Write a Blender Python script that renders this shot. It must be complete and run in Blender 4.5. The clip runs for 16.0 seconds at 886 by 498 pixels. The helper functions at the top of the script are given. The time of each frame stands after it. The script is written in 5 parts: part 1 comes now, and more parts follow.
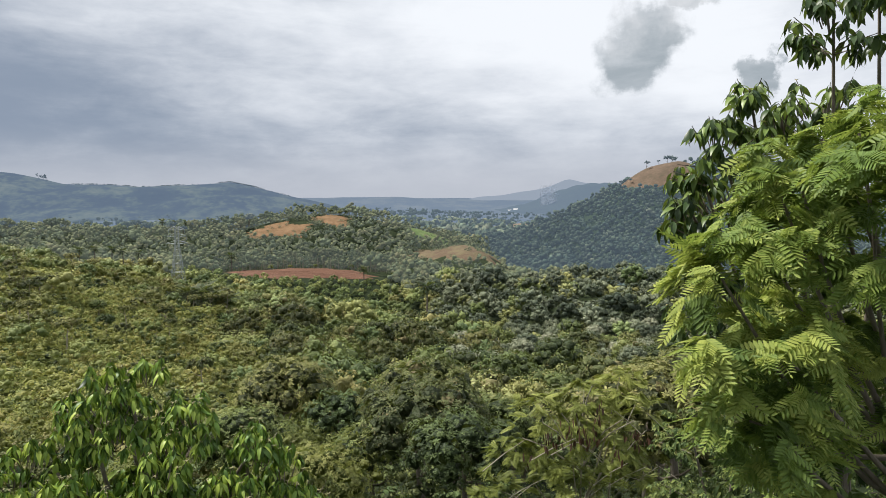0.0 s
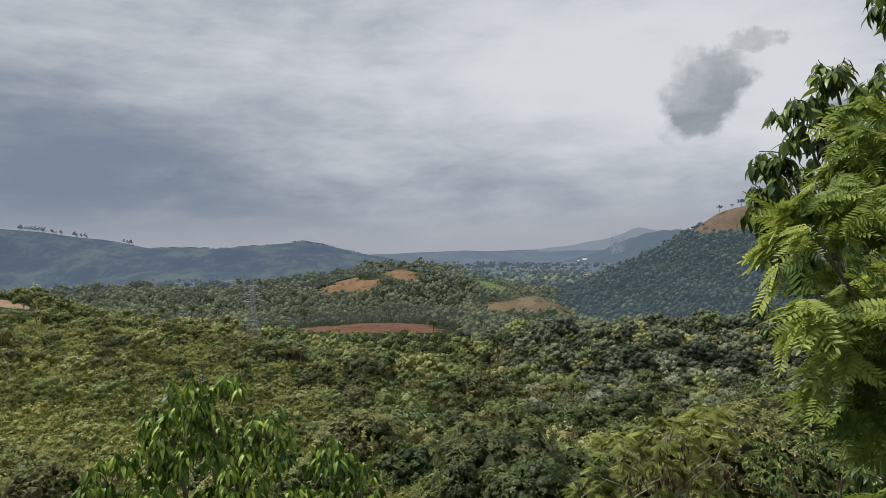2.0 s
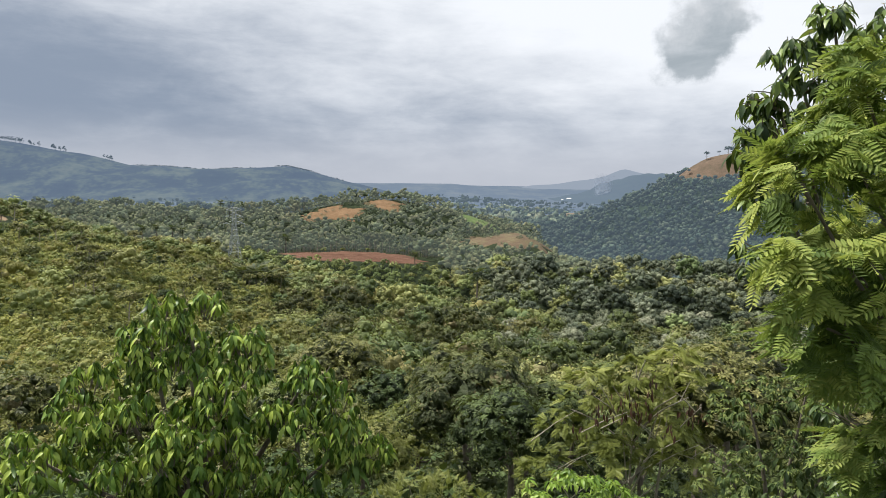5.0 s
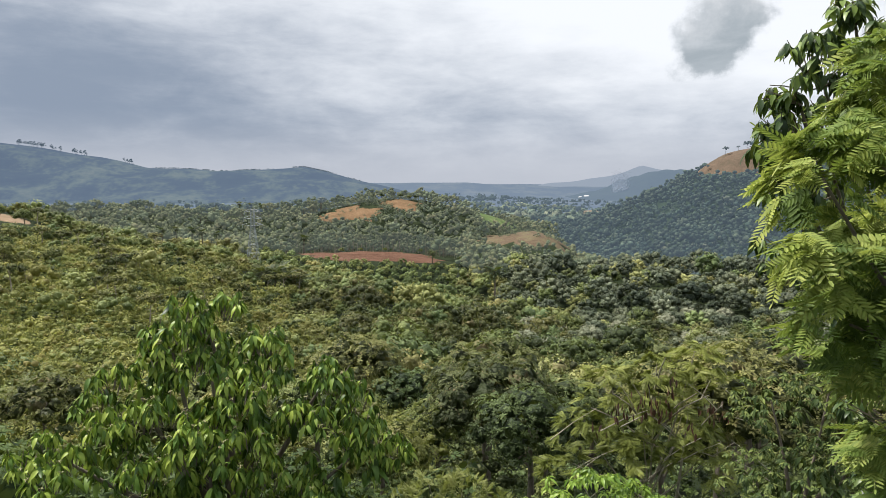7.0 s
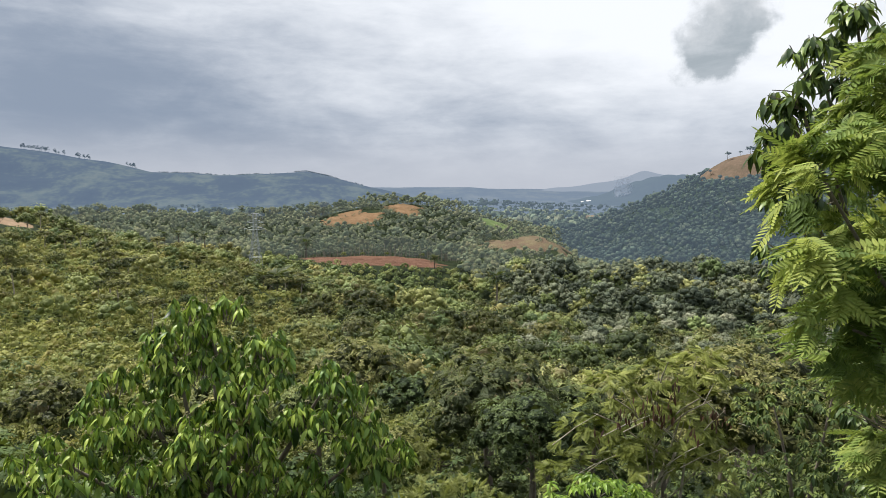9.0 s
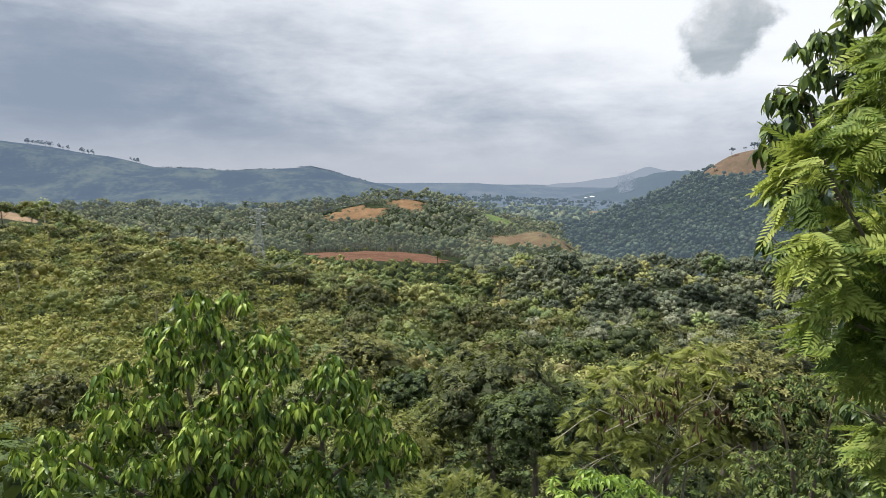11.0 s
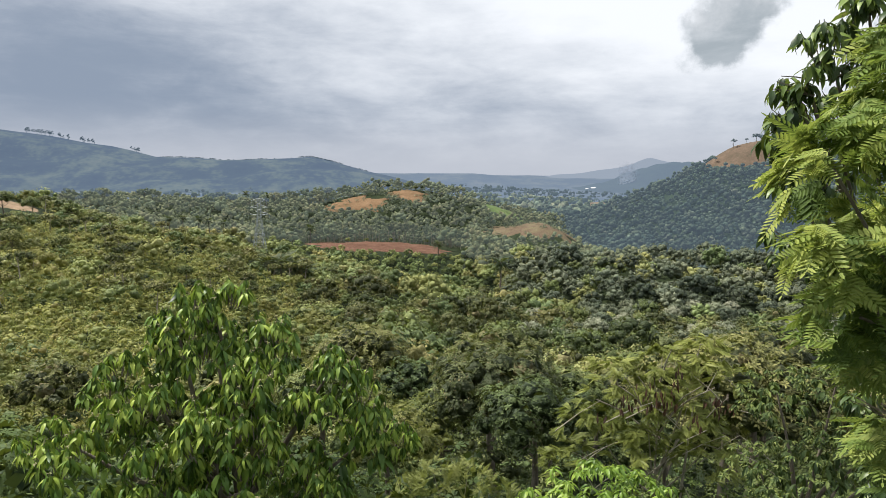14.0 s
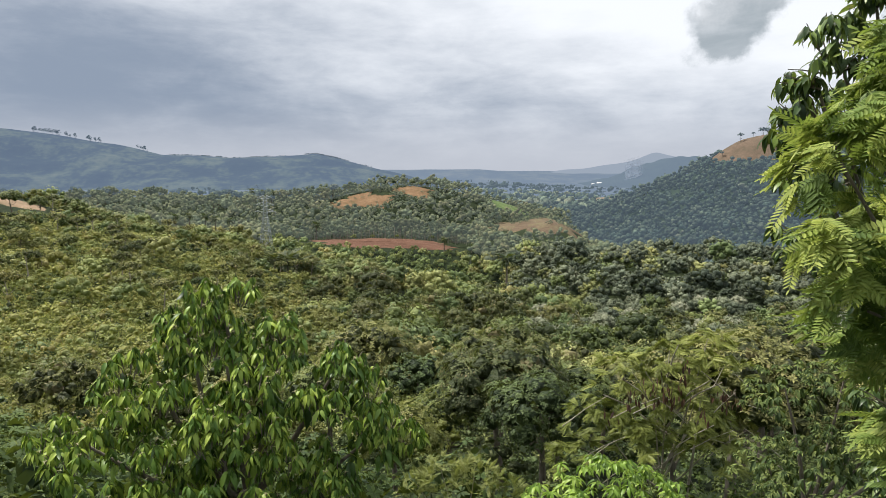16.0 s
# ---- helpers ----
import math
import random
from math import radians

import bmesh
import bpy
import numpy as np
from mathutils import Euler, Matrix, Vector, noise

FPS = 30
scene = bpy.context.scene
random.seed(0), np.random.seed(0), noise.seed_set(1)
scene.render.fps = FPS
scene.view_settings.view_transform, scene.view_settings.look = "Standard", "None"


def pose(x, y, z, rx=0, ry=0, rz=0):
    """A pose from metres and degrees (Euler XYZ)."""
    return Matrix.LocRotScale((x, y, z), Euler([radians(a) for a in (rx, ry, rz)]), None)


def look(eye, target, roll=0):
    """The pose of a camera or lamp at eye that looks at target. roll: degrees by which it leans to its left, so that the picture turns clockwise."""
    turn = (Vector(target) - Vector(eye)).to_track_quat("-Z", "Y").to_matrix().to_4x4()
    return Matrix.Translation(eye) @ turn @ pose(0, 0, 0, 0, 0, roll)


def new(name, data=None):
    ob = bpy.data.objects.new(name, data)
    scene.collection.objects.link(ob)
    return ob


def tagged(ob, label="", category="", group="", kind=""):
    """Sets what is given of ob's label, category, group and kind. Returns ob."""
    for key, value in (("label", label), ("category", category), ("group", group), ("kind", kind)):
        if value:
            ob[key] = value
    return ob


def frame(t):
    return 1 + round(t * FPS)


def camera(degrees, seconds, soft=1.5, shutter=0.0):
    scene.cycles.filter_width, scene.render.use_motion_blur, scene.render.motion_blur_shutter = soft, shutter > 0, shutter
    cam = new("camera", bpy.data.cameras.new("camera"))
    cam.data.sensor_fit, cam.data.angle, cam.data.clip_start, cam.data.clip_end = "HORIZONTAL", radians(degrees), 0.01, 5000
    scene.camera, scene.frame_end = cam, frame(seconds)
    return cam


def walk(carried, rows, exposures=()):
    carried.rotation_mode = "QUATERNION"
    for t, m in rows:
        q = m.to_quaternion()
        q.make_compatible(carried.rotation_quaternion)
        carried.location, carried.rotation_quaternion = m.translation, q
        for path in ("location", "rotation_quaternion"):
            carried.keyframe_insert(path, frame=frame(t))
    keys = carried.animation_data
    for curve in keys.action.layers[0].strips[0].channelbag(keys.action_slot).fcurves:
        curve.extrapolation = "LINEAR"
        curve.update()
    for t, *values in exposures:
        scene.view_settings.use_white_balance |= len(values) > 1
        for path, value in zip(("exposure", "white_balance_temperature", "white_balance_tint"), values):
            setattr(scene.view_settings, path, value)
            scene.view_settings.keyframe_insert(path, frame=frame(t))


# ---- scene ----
cam = camera(64.7, 16.0, soft=0.5)
PATH = [
    (0, (0.055, -0.049, 0.572), (0.256, 1.935, 0.42), -0.5),
    (0.5, (0.035, -0.022, 0.553), (0.297, 1.958, 0.446), -0.6),
    (1, (0.012, -0.005, 0.407), (0.133, 1.992, 0.4), 1.0),
    (1.5, (-0.005, -0.011, 0.211), (0.023, 1.985, 0.334), -0.4),
    (2, (0.0, 0.007, 0.067), (0.011, 2.007, 0.072), -2.3),
    (2.5, (-0.004, -0.019, 0.023), (0.028, 1.976, -0.105), 1.0),
    (3, (0.01, -0.008, 0.011), (0.083, 1.985, -0.142), 0.3),
    (3.5, (0.002, -0.018, 0.003), (0.08, 1.972, -0.177), 0.0),
    (4, (0.004, 0.018, 0.0), (0.079, 2.008, -0.185), 0.3),
    (6.5, (-0.004, 0.001, -0.004), (0.014, 1.991, -0.197), 0.2),
    (7, (0.001, 0.002, 0.0), (0.007, 1.993, -0.191), -0.1),
    (7.5, (-0.002, -0.003, -0.004), (0.001, 1.988, -0.196), -0.1),
    (8, (0.001, 0.001, -0.002), (-0.001, 1.992, -0.187), -0.0),
    (8.5, (0.004, 0.008, 0.0), (0.001, 2.0, -0.177), -0.1),
    (9, (0.001, 0.003, -0.003), (0.001, 1.996, -0.181), 0.0),
    (11.5, (-0.004, 0.004, -0.01), (-0.022, 1.994, -0.212), 0.2),
    (12, (-0.009, -0.002, -0.011), (-0.037, 1.986, -0.224), 0.3),
    (12.5, (-0.01, -0.002, -0.008), (-0.033, 1.987, -0.218), 0.3),
    (13, (-0.011, 0.004, -0.01), (-0.036, 1.991, -0.231), 0.2),
    (13.5, (-0.014, -0.001, -0.01), (-0.043, 1.986, -0.24), 0.2),
    (14, (-0.012, 0.009, -0.011), (-0.023, 1.997, -0.228), 0.3),
    (14.5, (-0.011, 0.006, -0.012), (-0.028, 1.993, -0.238), 0.3),
    (15, (-0.014, 0.005, -0.014), (-0.048, 1.99, -0.257), 0.3),
    (15.5, (-0.01, 0.008, -0.012), (-0.035, 1.995, -0.243), 0.2),
    (16, (-0.012, 0.006, -0.01), (-0.04, 1.993, -0.238), -0.1),
]
EXPOSURES = [(0, 0.34), (0.5, 0.18), (1.0, 0.22), (1.5, -0.12), (2.0, -0.12), (2.6, 0.28), (3.2, 0.36), (6, 0.38), (16, 0.41)]
walk(cam, [(t, look(eye, target, roll)) for t, eye, target, roll in PATH], EXPOSURES)

# ---- world and sun ----
SUN_ELEVATION, SUN_AZIMUTH = 58.0, -63.0   # degrees; azimuth from straight ahead, to the left if negative


class Val:
    """A socket or number in a node tree, with arithmetic."""
    def __init__(self, tree, s):
        self.tree, self.s = tree, s

    def op(self, kind, *others, clamp=False):
        n = self.tree.nodes.new("ShaderNodeMath")
        n.operation, n.use_clamp = kind, clamp
        for i, o in enumerate((self, *others)):
            s = o.s if isinstance(o, Val) else o
            if isinstance(s, (int, float)):
                n.inputs[i].default_value = s
            else:
                self.tree.links.new(s, n.inputs[i])
        return Val(self.tree, n.outputs[0])

    def __add__(self, o): return self.op("ADD", o)
    def __sub__(self, o): return self.op("SUBTRACT", o)
    def __mul__(self, o): return self.op("MULTIPLY", o)
    def __truediv__(self, o): return self.op("DIVIDE", o)

    def smooth(self, lo, hi):
        n = self.tree.nodes.new("ShaderNodeMapRange")
        n.interpolation_type = "SMOOTHSTEP"
        self.tree.links.new(self.s, n.inputs[0])
        n.inputs[1].default_value, n.inputs[2].default_value = lo, hi
        return Val(self.tree, n.outputs[0])


def put(tree, value, socket):
    if isinstance(value, Val):
        value = value.s
    if isinstance(value, (int, float)):
        socket.default_value = value
    elif isinstance(value, tuple):
        socket.default_value = value if len(value) != 3 or socket.type == "VECTOR" else (*value, 1)
    else:
        tree.links.new(value, socket)


def mix(tree, fac, a, b):
    n = tree.nodes.new("ShaderNodeMix")
    n.data_type = "RGBA"
    put(tree, fac, n.inputs[0]), put(tree, a, n.inputs[6]), put(tree, b, n.inputs[7])
    return n.outputs[2]


def tinted(tree, fac, colour, by):
    """A colour multiplied by another one."""
    n = tree.nodes.new("ShaderNodeMix")
    n.data_type, n.blend_type = "RGBA", "MULTIPLY"
    put(tree, fac, n.inputs[0]), put(tree, colour, n.inputs[6]), put(tree, by, n.inputs[7])
    return n.outputs[2]


def noise_tex(tree, vector, scale, detail=4.0, rough=0.55, distortion=0.0):
    n = tree.nodes.new("ShaderNodeTexNoise")
    if vector is not None:
        put(tree, vector, n.inputs["Vector"])
    n.inputs["Scale"].default_value, n.inputs["Detail"].default_value = scale, detail
    n.inputs["Roughness"].default_value, n.inputs["Distortion"].default_value = rough, distortion
    return Val(tree, n.outputs[0])


def combine(tree, x, y, z):
    n = tree.nodes.new("ShaderNodeCombineXYZ")
    for i, v in enumerate((x, y, z)):
        put(tree, v, n.inputs[i])
    return n.outputs[0]


def build_world():
    world = bpy.data.worlds.new("overcast_sky")
    scene.world = world
    world.use_nodes = True
    t = world.node_tree
    out = t.nodes["World Output"]
    bg = t.nodes["Background"]
    sky = t.nodes.new("ShaderNodeTexSky")
    sky.sky_type, sky.sun_disc = "NISHITA", False
    sky.sun_elevation, sky.sun_rotation = radians(SUN_ELEVATION), radians(SUN_AZIMUTH)
    sky.sun_intensity = 0.3
    coords = t.nodes.new("ShaderNodeTexCoord")
    sep = t.nodes.new("ShaderNodeSeparateXYZ")
    t.links.new(coords.outputs["Generated"], sep.inputs[0])
    dx, dy, dz = (Val(t, sep.outputs[i]) for i in range(3))
    az = dx.op("ARCTAN2", dy)
    el = dz.op("ARCSINE")
    flat = combine(t, az * 1.0, el * 2.0, 0.0)
    big = noise_tex(t, flat, 3.1, 7.0, 0.55, 0.25)
    fine = noise_tex(t, combine(t, az * 1.0 + 7.3, el * 3.0, 2.0), 9.0, 8.0, 0.6, 0.3)
    streak = noise_tex(t, combine(t, az * 0.8, el * 3.6, 5.0), 5.5, 8.0, 0.64, 0.25)

    def bump(a, e, wa, we):
        p = ((az - a) / wa).op("POWER", 2.0)
        q = ((el - e) / we).op("POWER", 2.0)
        return ((p + q) * -1.0).op("EXPONENT")

    # thickness of the cloud deck: heavy and dark to the left, thin and bright straight ahead and up
    thick = (big - 0.5) * 0.85 + (fine - 0.5) * 0.40 + (streak - 0.5) * 0.40 + 0.44
    thick = thick + bump(-0.52, 0.15, 0.24, 0.10) * 0.40 + bump(-0.20, 0.10, 0.30, 0.06) * 0.10
    thick = thick - bump(0.12, 0.24, 0.20, 0.07) * 0.34 - bump(0.40, 0.22, 0.18, 0.12) * 0.40
    thick = thick + el.smooth(0.15, 0.06) * 0.14 - el.smooth(0.45, 0.8) * 0.45
    light = mix(t, thick.smooth(0.05, 0.95), (0.925, 0.96, 1.015), (0.275, 0.335, 0.435))
    low = mix(t, el.smooth(0.10, 0.0) * 0.85, light, (0.505, 0.535, 0.605))
    # one cumulus in front of the bright gap
    wob = (noise_tex(t, combine(t, az, el, 0.0), 14.0, 7.0, 0.62, 0.0) - 0.5) * 0.11
    wob2 = (noise_tex(t, combine(t, az + 3.0, el, 1.0), 14.0, 7.0, 0.62, 0.0) - 0.5) * 0.11
    pa, pe = (az + wob), (el + wob2)

    def puff(a, e, wa, we):
        p = ((pa - a) / wa).op("POWER", 2.0)
        q = ((pe - e) / we).op("POWER", 2.0)
        return (p + q).op("SQRT")

    body = puff(0.366, 0.176, 0.056, 0.044).op("MINIMUM", puff(0.385, 0.215, 0.050, 0.034)).op("MINIMUM", puff(0.428, 0.250, 0.034, 0.016))
    body = body.op("MINIMUM", puff(0.60, 0.33, 0.10, 0.05)).op("MINIMUM", puff(0.522, 0.150, 0.024, 0.022))
    mask = body.smooth(1.20, 0.66) * (fine * 0.9 + 0.45).op("MINIMUM", 1.0)
    shade = mix(t, (el + wob * 1.5 + wob2 * 0.8).smooth(0.17, 0.30), (0.33, 0.385, 0.43), (0.86, 0.87, 0.90))
    deck = mix(t, mask * 0.9, low, shade)
    skyscale = t.nodes.new("ShaderNodeVectorMath")
    skyscale.operation = "SCALE"
    t.links.new(sky.outputs[0], skyscale.inputs[0])
    skyscale.inputs["Scale"].default_value = 0.10
    open_sky = (big * 0.6 + fine * 0.4).smooth(0.42, 0.30) * 0.35 * el.smooth(0.22, 0.42)
    whole = mix(t, open_sky, deck, skyscale.outputs[0])
    t.links.new(whole, bg.inputs["Color"])
    bg.inputs["Strength"].default_value = 0.78


def build_sun():
    lamp = bpy.data.lights.new("sun", "SUN")
    lamp.energy, lamp.angle, lamp.color = 5.0, radians(7.0), (1.0, 0.955, 0.87)
    ob = new("sun", lamp)
    a, e = radians(SUN_AZIMUTH), radians(SUN_ELEVATION)
    d = Vector((math.sin(a) * math.cos(e), math.cos(a) * math.cos(e), math.sin(e)))
    ob.matrix_world = look(d * 200, (0, 0, 0))


build_world()
build_sun()

# ---- materials ----


def material(name):
    m = bpy.data.materials.new(name)
    m.use_nodes = True
    return m, m.node_tree, m.node_tree.nodes["Principled BSDF"]


def ramp(tree, fac, stops):
    n = tree.nodes.new("ShaderNodeValToRGB")
    put(tree, fac, n.inputs[0])
    els = n.color_ramp.elements
    while len(els) < len(stops):
        els.new(0.5)
    for e, (p, c) in zip(els, stops):
        e.position, e.color = p, (*c, 1)
    return n.outputs[0]


def leaf_material(name, dark, mid, light, rough=0.45, through_light=0.3, haze_glow=None, spread=1.0, flush=None, hues=0.4, bunch=0.0, apart=0.5):
    """Leaves: every leaf, every tree and every stand a shade of its own; some light comes through."""
    m, t, p = material(name)
    geo = t.nodes.new("ShaderNodeNewGeometry")
    info = t.nodes.new("ShaderNodeObjectInfo")
    att = t.nodes.new("ShaderNodeAttribute")
    att.attribute_name = "tint"
    pos = t.nodes.new("ShaderNodeNewGeometry").outputs["Position"]
    stand = noise_tex(t, pos, 0.035, 3.0)
    grain = noise_tex(t, pos, 3.0, 3.0)
    island = Val(t, geo.outputs["Random Per Island"])
    own = Val(t, info.outputs["Random"])
    tint = Val(t, att.outputs["Fac"])
    f = (island - 0.5) * 0.24 * spread + (own - 0.5) * apart + (tint - 0.5) * 0.70 + (stand - 0.5) * 0.6 + (grain - 0.5) * 0.35 + 0.5
    col = ramp(t, f, [(0.0, dark), (0.5, mid), (1.0, light)])
    # some trees lean to brown, some to blue
    att = t.nodes.new("ShaderNodeAttribute")
    att.attribute_name = "hue"
    hue = Val(t, att.outputs["Fac"])
    single = hue.op("LESS_THAN", 0.0)
    hue = single * own + hue.op("MAXIMUM", 0.0)
    col = tinted(t, hue.smooth(0.62, 0.95), col, (1.0 + 0.22 * hues, 1.0 - 0.06 * hues, 1.0 + 0.05 * hues))
    col = tinted(t, hue.smooth(0.40, 0.05), col, (1.0 - 0.26 * hues, 1.0, 1.0 + 0.40 * hues))
    if flush:
        tip = (island * 7.31).op("FRACT")
        col = mix(t, tip.smooth(0.90, 0.97) * 0.6, col, flush)
    put(t, col, p.inputs["Base Color"])
    p.inputs["Roughness"].default_value = rough
    p.inputs["Specular IOR Level"].default_value = 0.35 if rough < 0.5 else 0.2
    if bunch:   # bunches of leaves in the surface of far crowns
        bp = t.nodes.new("ShaderNodeBump")
        bp.inputs["Strength"].default_value, bp.inputs["Distance"].default_value = 1.0, 0.9 / bunch
        put(t, noise_tex(t, pos, bunch, 3.0, 0.6), bp.inputs["Height"])
        t.links.new(bp.outputs[0], p.inputs["Normal"])
    trans = t.nodes.new("ShaderNodeBsdfTranslucent")
    warm = mix(t, 0.35, col, (0.25, 0.30, 0.02))
    put(t, warm, trans.inputs[0])
    ms = t.nodes.new("ShaderNodeMixShader")
    ms.inputs[0].default_value = through_light
    t.links.new(p.outputs[0], ms.inputs[1]), t.links.new(trans.outputs[0], ms.inputs[2])
    last = ms.outputs[0]
    if haze_glow:
        last = painted_haze(t, last, *haze_glow)
    t.links.new(last, t.nodes["Material Output"].inputs[0])
    return m


def painted_haze(t, shader, colour, amount):
    """Paints the lit air before far backdrops, hills and woods as haze-coloured emission."""
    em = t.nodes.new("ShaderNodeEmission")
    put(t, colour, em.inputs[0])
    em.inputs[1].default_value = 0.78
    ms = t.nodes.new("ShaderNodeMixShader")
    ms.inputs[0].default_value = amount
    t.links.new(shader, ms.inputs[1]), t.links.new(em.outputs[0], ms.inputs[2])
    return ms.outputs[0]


def earth_material(name, stops, scale, bump=0.4, haze_glow=None, stretch=(1, 1, 1)):
    m, t, p = material(name)
    g = t.nodes.new("ShaderNodeNewGeometry").outputs["Position"]
    mp = t.nodes.new("ShaderNodeMapping")
    t.links.new(g, mp.inputs[0])
    mp.inputs["Scale"].default_value = stretch
    big = noise_tex(t, mp.outputs[0], scale, 6.0, 0.6, 0.4)
    fine = noise_tex(t, mp.outputs[0], scale * 14, 5.0, 0.65)
    mid = noise_tex(t, mp.outputs[0], scale * 4.3, 5.0, 0.6, 0.3)
    f = (big - 0.5) * 1.3 + (mid - 0.5) * 0.9 + (fine - 0.5) * 0.7 + 0.5
    put(t, ramp(t, f, stops), p.inputs["Base Color"])
    p.inputs["Roughness"].default_value = 0.95
    p.inputs["Specular IOR Level"].default_value = 0.1
    b = t.nodes.new("ShaderNodeBump")
    b.inputs["Strength"].default_value = bump
    b.inputs["Distance"].default_value = 1.0
    put(t, fine * 0.5 + big, b.inputs["Height"])
    t.links.new(b.outputs[0], p.inputs["Normal"])
    if haze_glow:
        t.links.new(painted_haze(t, p.outputs[0], *haze_glow), t.nodes["Material Output"].inputs[0])
    return m


def bark_material(name, a, b):
    m, t, p = material(name)
    g = t.nodes.new("ShaderNodeTexCoord").outputs["Object"]
    mp = t.nodes.new("ShaderNodeMapping")
    t.links.new(g, mp.inputs[0])
    mp.inputs["Scale"].default_value = (1, 1, 0.25)
    n1 = noise_tex(t, mp.outputs[0], 9.0, 6.0, 0.65)
    n2 = noise_tex(t, g, 1.7, 3.0)
    put(t, mix(t, (n1 * 0.6 + n2 * 0.4).smooth(0.3, 0.7), a, b), p.inputs["Base Color"])
    p.inputs["Roughness"].default_value = 0.9
    bp = t.nodes.new("ShaderNodeBump")
    bp.inputs["Distance"].default_value = 0.03
    put(t, n1, bp.inputs["Height"])
    t.links.new(bp.outputs[0], p.inputs["Normal"])
    return m


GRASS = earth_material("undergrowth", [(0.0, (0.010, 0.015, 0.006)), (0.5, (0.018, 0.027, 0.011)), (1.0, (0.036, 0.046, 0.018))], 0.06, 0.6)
SPUR_GRASS = earth_material("spur_grass", [(0.0, (0.035, 0.05, 0.012)), (0.5, (0.085, 0.10, 0.022)), (1.0, (0.17, 0.175, 0.045))], 0.35, 0.9)
RED_SOIL = earth_material("red_soil", [(0.0, (0.065, 0.038, 0.026)), (0.5, (0.125, 0.066, 0.045)), (1.0, (0.20, 0.12, 0.085))], 0.12, 0.9, stretch=(0.25, 1.6, 1))
OCHRE_SOIL = earth_material("ochre_soil", [(0.0, (0.075, 0.085, 0.035)), (0.36, (0.145, 0.088, 0.048)), (1.0, (0.24, 0.155, 0.088))], 0.10, 0.7)
PALE_SOIL = earth_material("pale_soil", [(0.0, (0.14, 0.11, 0.065)), (0.5, (0.25, 0.175, 0.115)), (1.0, (0.36, 0.27, 0.19))], 0.09, 0.5)
DRY_GRASS = earth_material("dry_grass", [(0.0, (0.068, 0.062, 0.042)), (0.5, (0.112, 0.082, 0.060)), (1.0, (0.16, 0.115, 0.084))], 0.07, 0.6)
EROSION = earth_material("eroded_bank", [(0.0, (0.075, 0.050, 0.036)), (0.4, (0.115, 0.082, 0.056)), (0.7, (0.135, 0.112, 0.066)), (1.0, (0.15, 0.145, 0.075))], 0.09, 1.0)
# far grounds: distance haze is painted in as bluish emission
PLAIN_FIELD = earth_material("plain_field", [(0.0, (0.13, 0.12, 0.07)), (0.5, (0.20, 0.15, 0.10)), (1.0, (0.27, 0.20, 0.13))], 0.03, 0.3, haze_glow=((0.20, 0.21, 0.225), 0.4))
HILL_FLOOR = earth_material("hill_floor", [(0.0, (0.02, 0.035, 0.02)), (1.0, (0.05, 0.075, 0.04))], 0.06, 0.6, haze_glow=((0.115, 0.155, 0.205), 0.40))
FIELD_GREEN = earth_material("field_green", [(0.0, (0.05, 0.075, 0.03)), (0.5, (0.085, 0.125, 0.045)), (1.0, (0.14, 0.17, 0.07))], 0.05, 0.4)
PLAIN = earth_material("far_plain", [(0.0, (0.01, 0.02, 0.012)), (0.45, (0.05, 0.07, 0.045)), (0.62, (0.16, 0.17, 0.10)), (1.0, (0.30, 0.28, 0.20))], 0.006, 0.3, haze_glow=((0.222, 0.288, 0.40), 0.86), stretch=(1, 0.3, 1))
RIDGE = earth_material("far_ridge", [(0.0, (0.012, 0.022, 0.016)), (0.46, (0.036, 0.054, 0.038)), (0.62, (0.11, 0.14, 0.075)), (1.0, (0.24, 0.25, 0.15))], 0.0065, 1.0, stretch=(1, 0.6, 1.3), haze_glow=((0.145, 0.200, 0.315), 0.72))
RIDGE_FAR = earth_material("farther_hill", [(0.0, (0.03, 0.05, 0.035)), (1.0, (0.07, 0.10, 0.06))], 0.008, 0.5, haze_glow=((0.195, 0.255, 0.36), 0.78))
MOUNTAIN = earth_material("farthest_mountain", [(0.0, (0.04, 0.06, 0.04)), (1.0, (0.06, 0.09, 0.06))], 0.003, 0.2, haze_glow=((0.335, 0.39, 0.485), 0.94))

DROOP_LEAF = leaf_material("drooping_leaf", (0.018, 0.048, 0.011), (0.125, 0.228, 0.038), (0.44, 0.53, 0.085), 0.45, 0.26, hues=0.0, apart=0.1)
DARK_LEAF = leaf_material("dark_leaf", (0.02, 0.042, 0.018), (0.056, 0.098, 0.032), (0.26, 0.36, 0.08), 0.4, 0.30, hues=0.0, apart=0.1)
FEATHER_LEAF = leaf_material("feather_leaf", (0.028, 0.062, 0.018), (0.175, 0.262, 0.06), (0.46, 0.51, 0.13), 0.5, 0.40, hues=0.1, apart=0.1)
OLIVE_LEAF = leaf_material("olive_leaf", (0.044, 0.054, 0.019), (0.172, 0.182, 0.06), (0.44, 0.43, 0.16), 0.5, 0.18, flush=(0.30, 0.24, 0.12), hues=0.3, bunch=1.6)
GREEN_LEAF = leaf_material("green_leaf", (0.035, 0.051, 0.019), (0.148, 0.188, 0.061), (0.38, 0.415, 0.145), 0.5, 0.18, bunch=1.6)
SILVER_LEAF = leaf_material("silver_leaf", (0.048, 0.064, 0.04), (0.185, 0.21, 0.13), (0.44, 0.46, 0.33), 0.5, 0.16, hues=0.15, bunch=1.3)
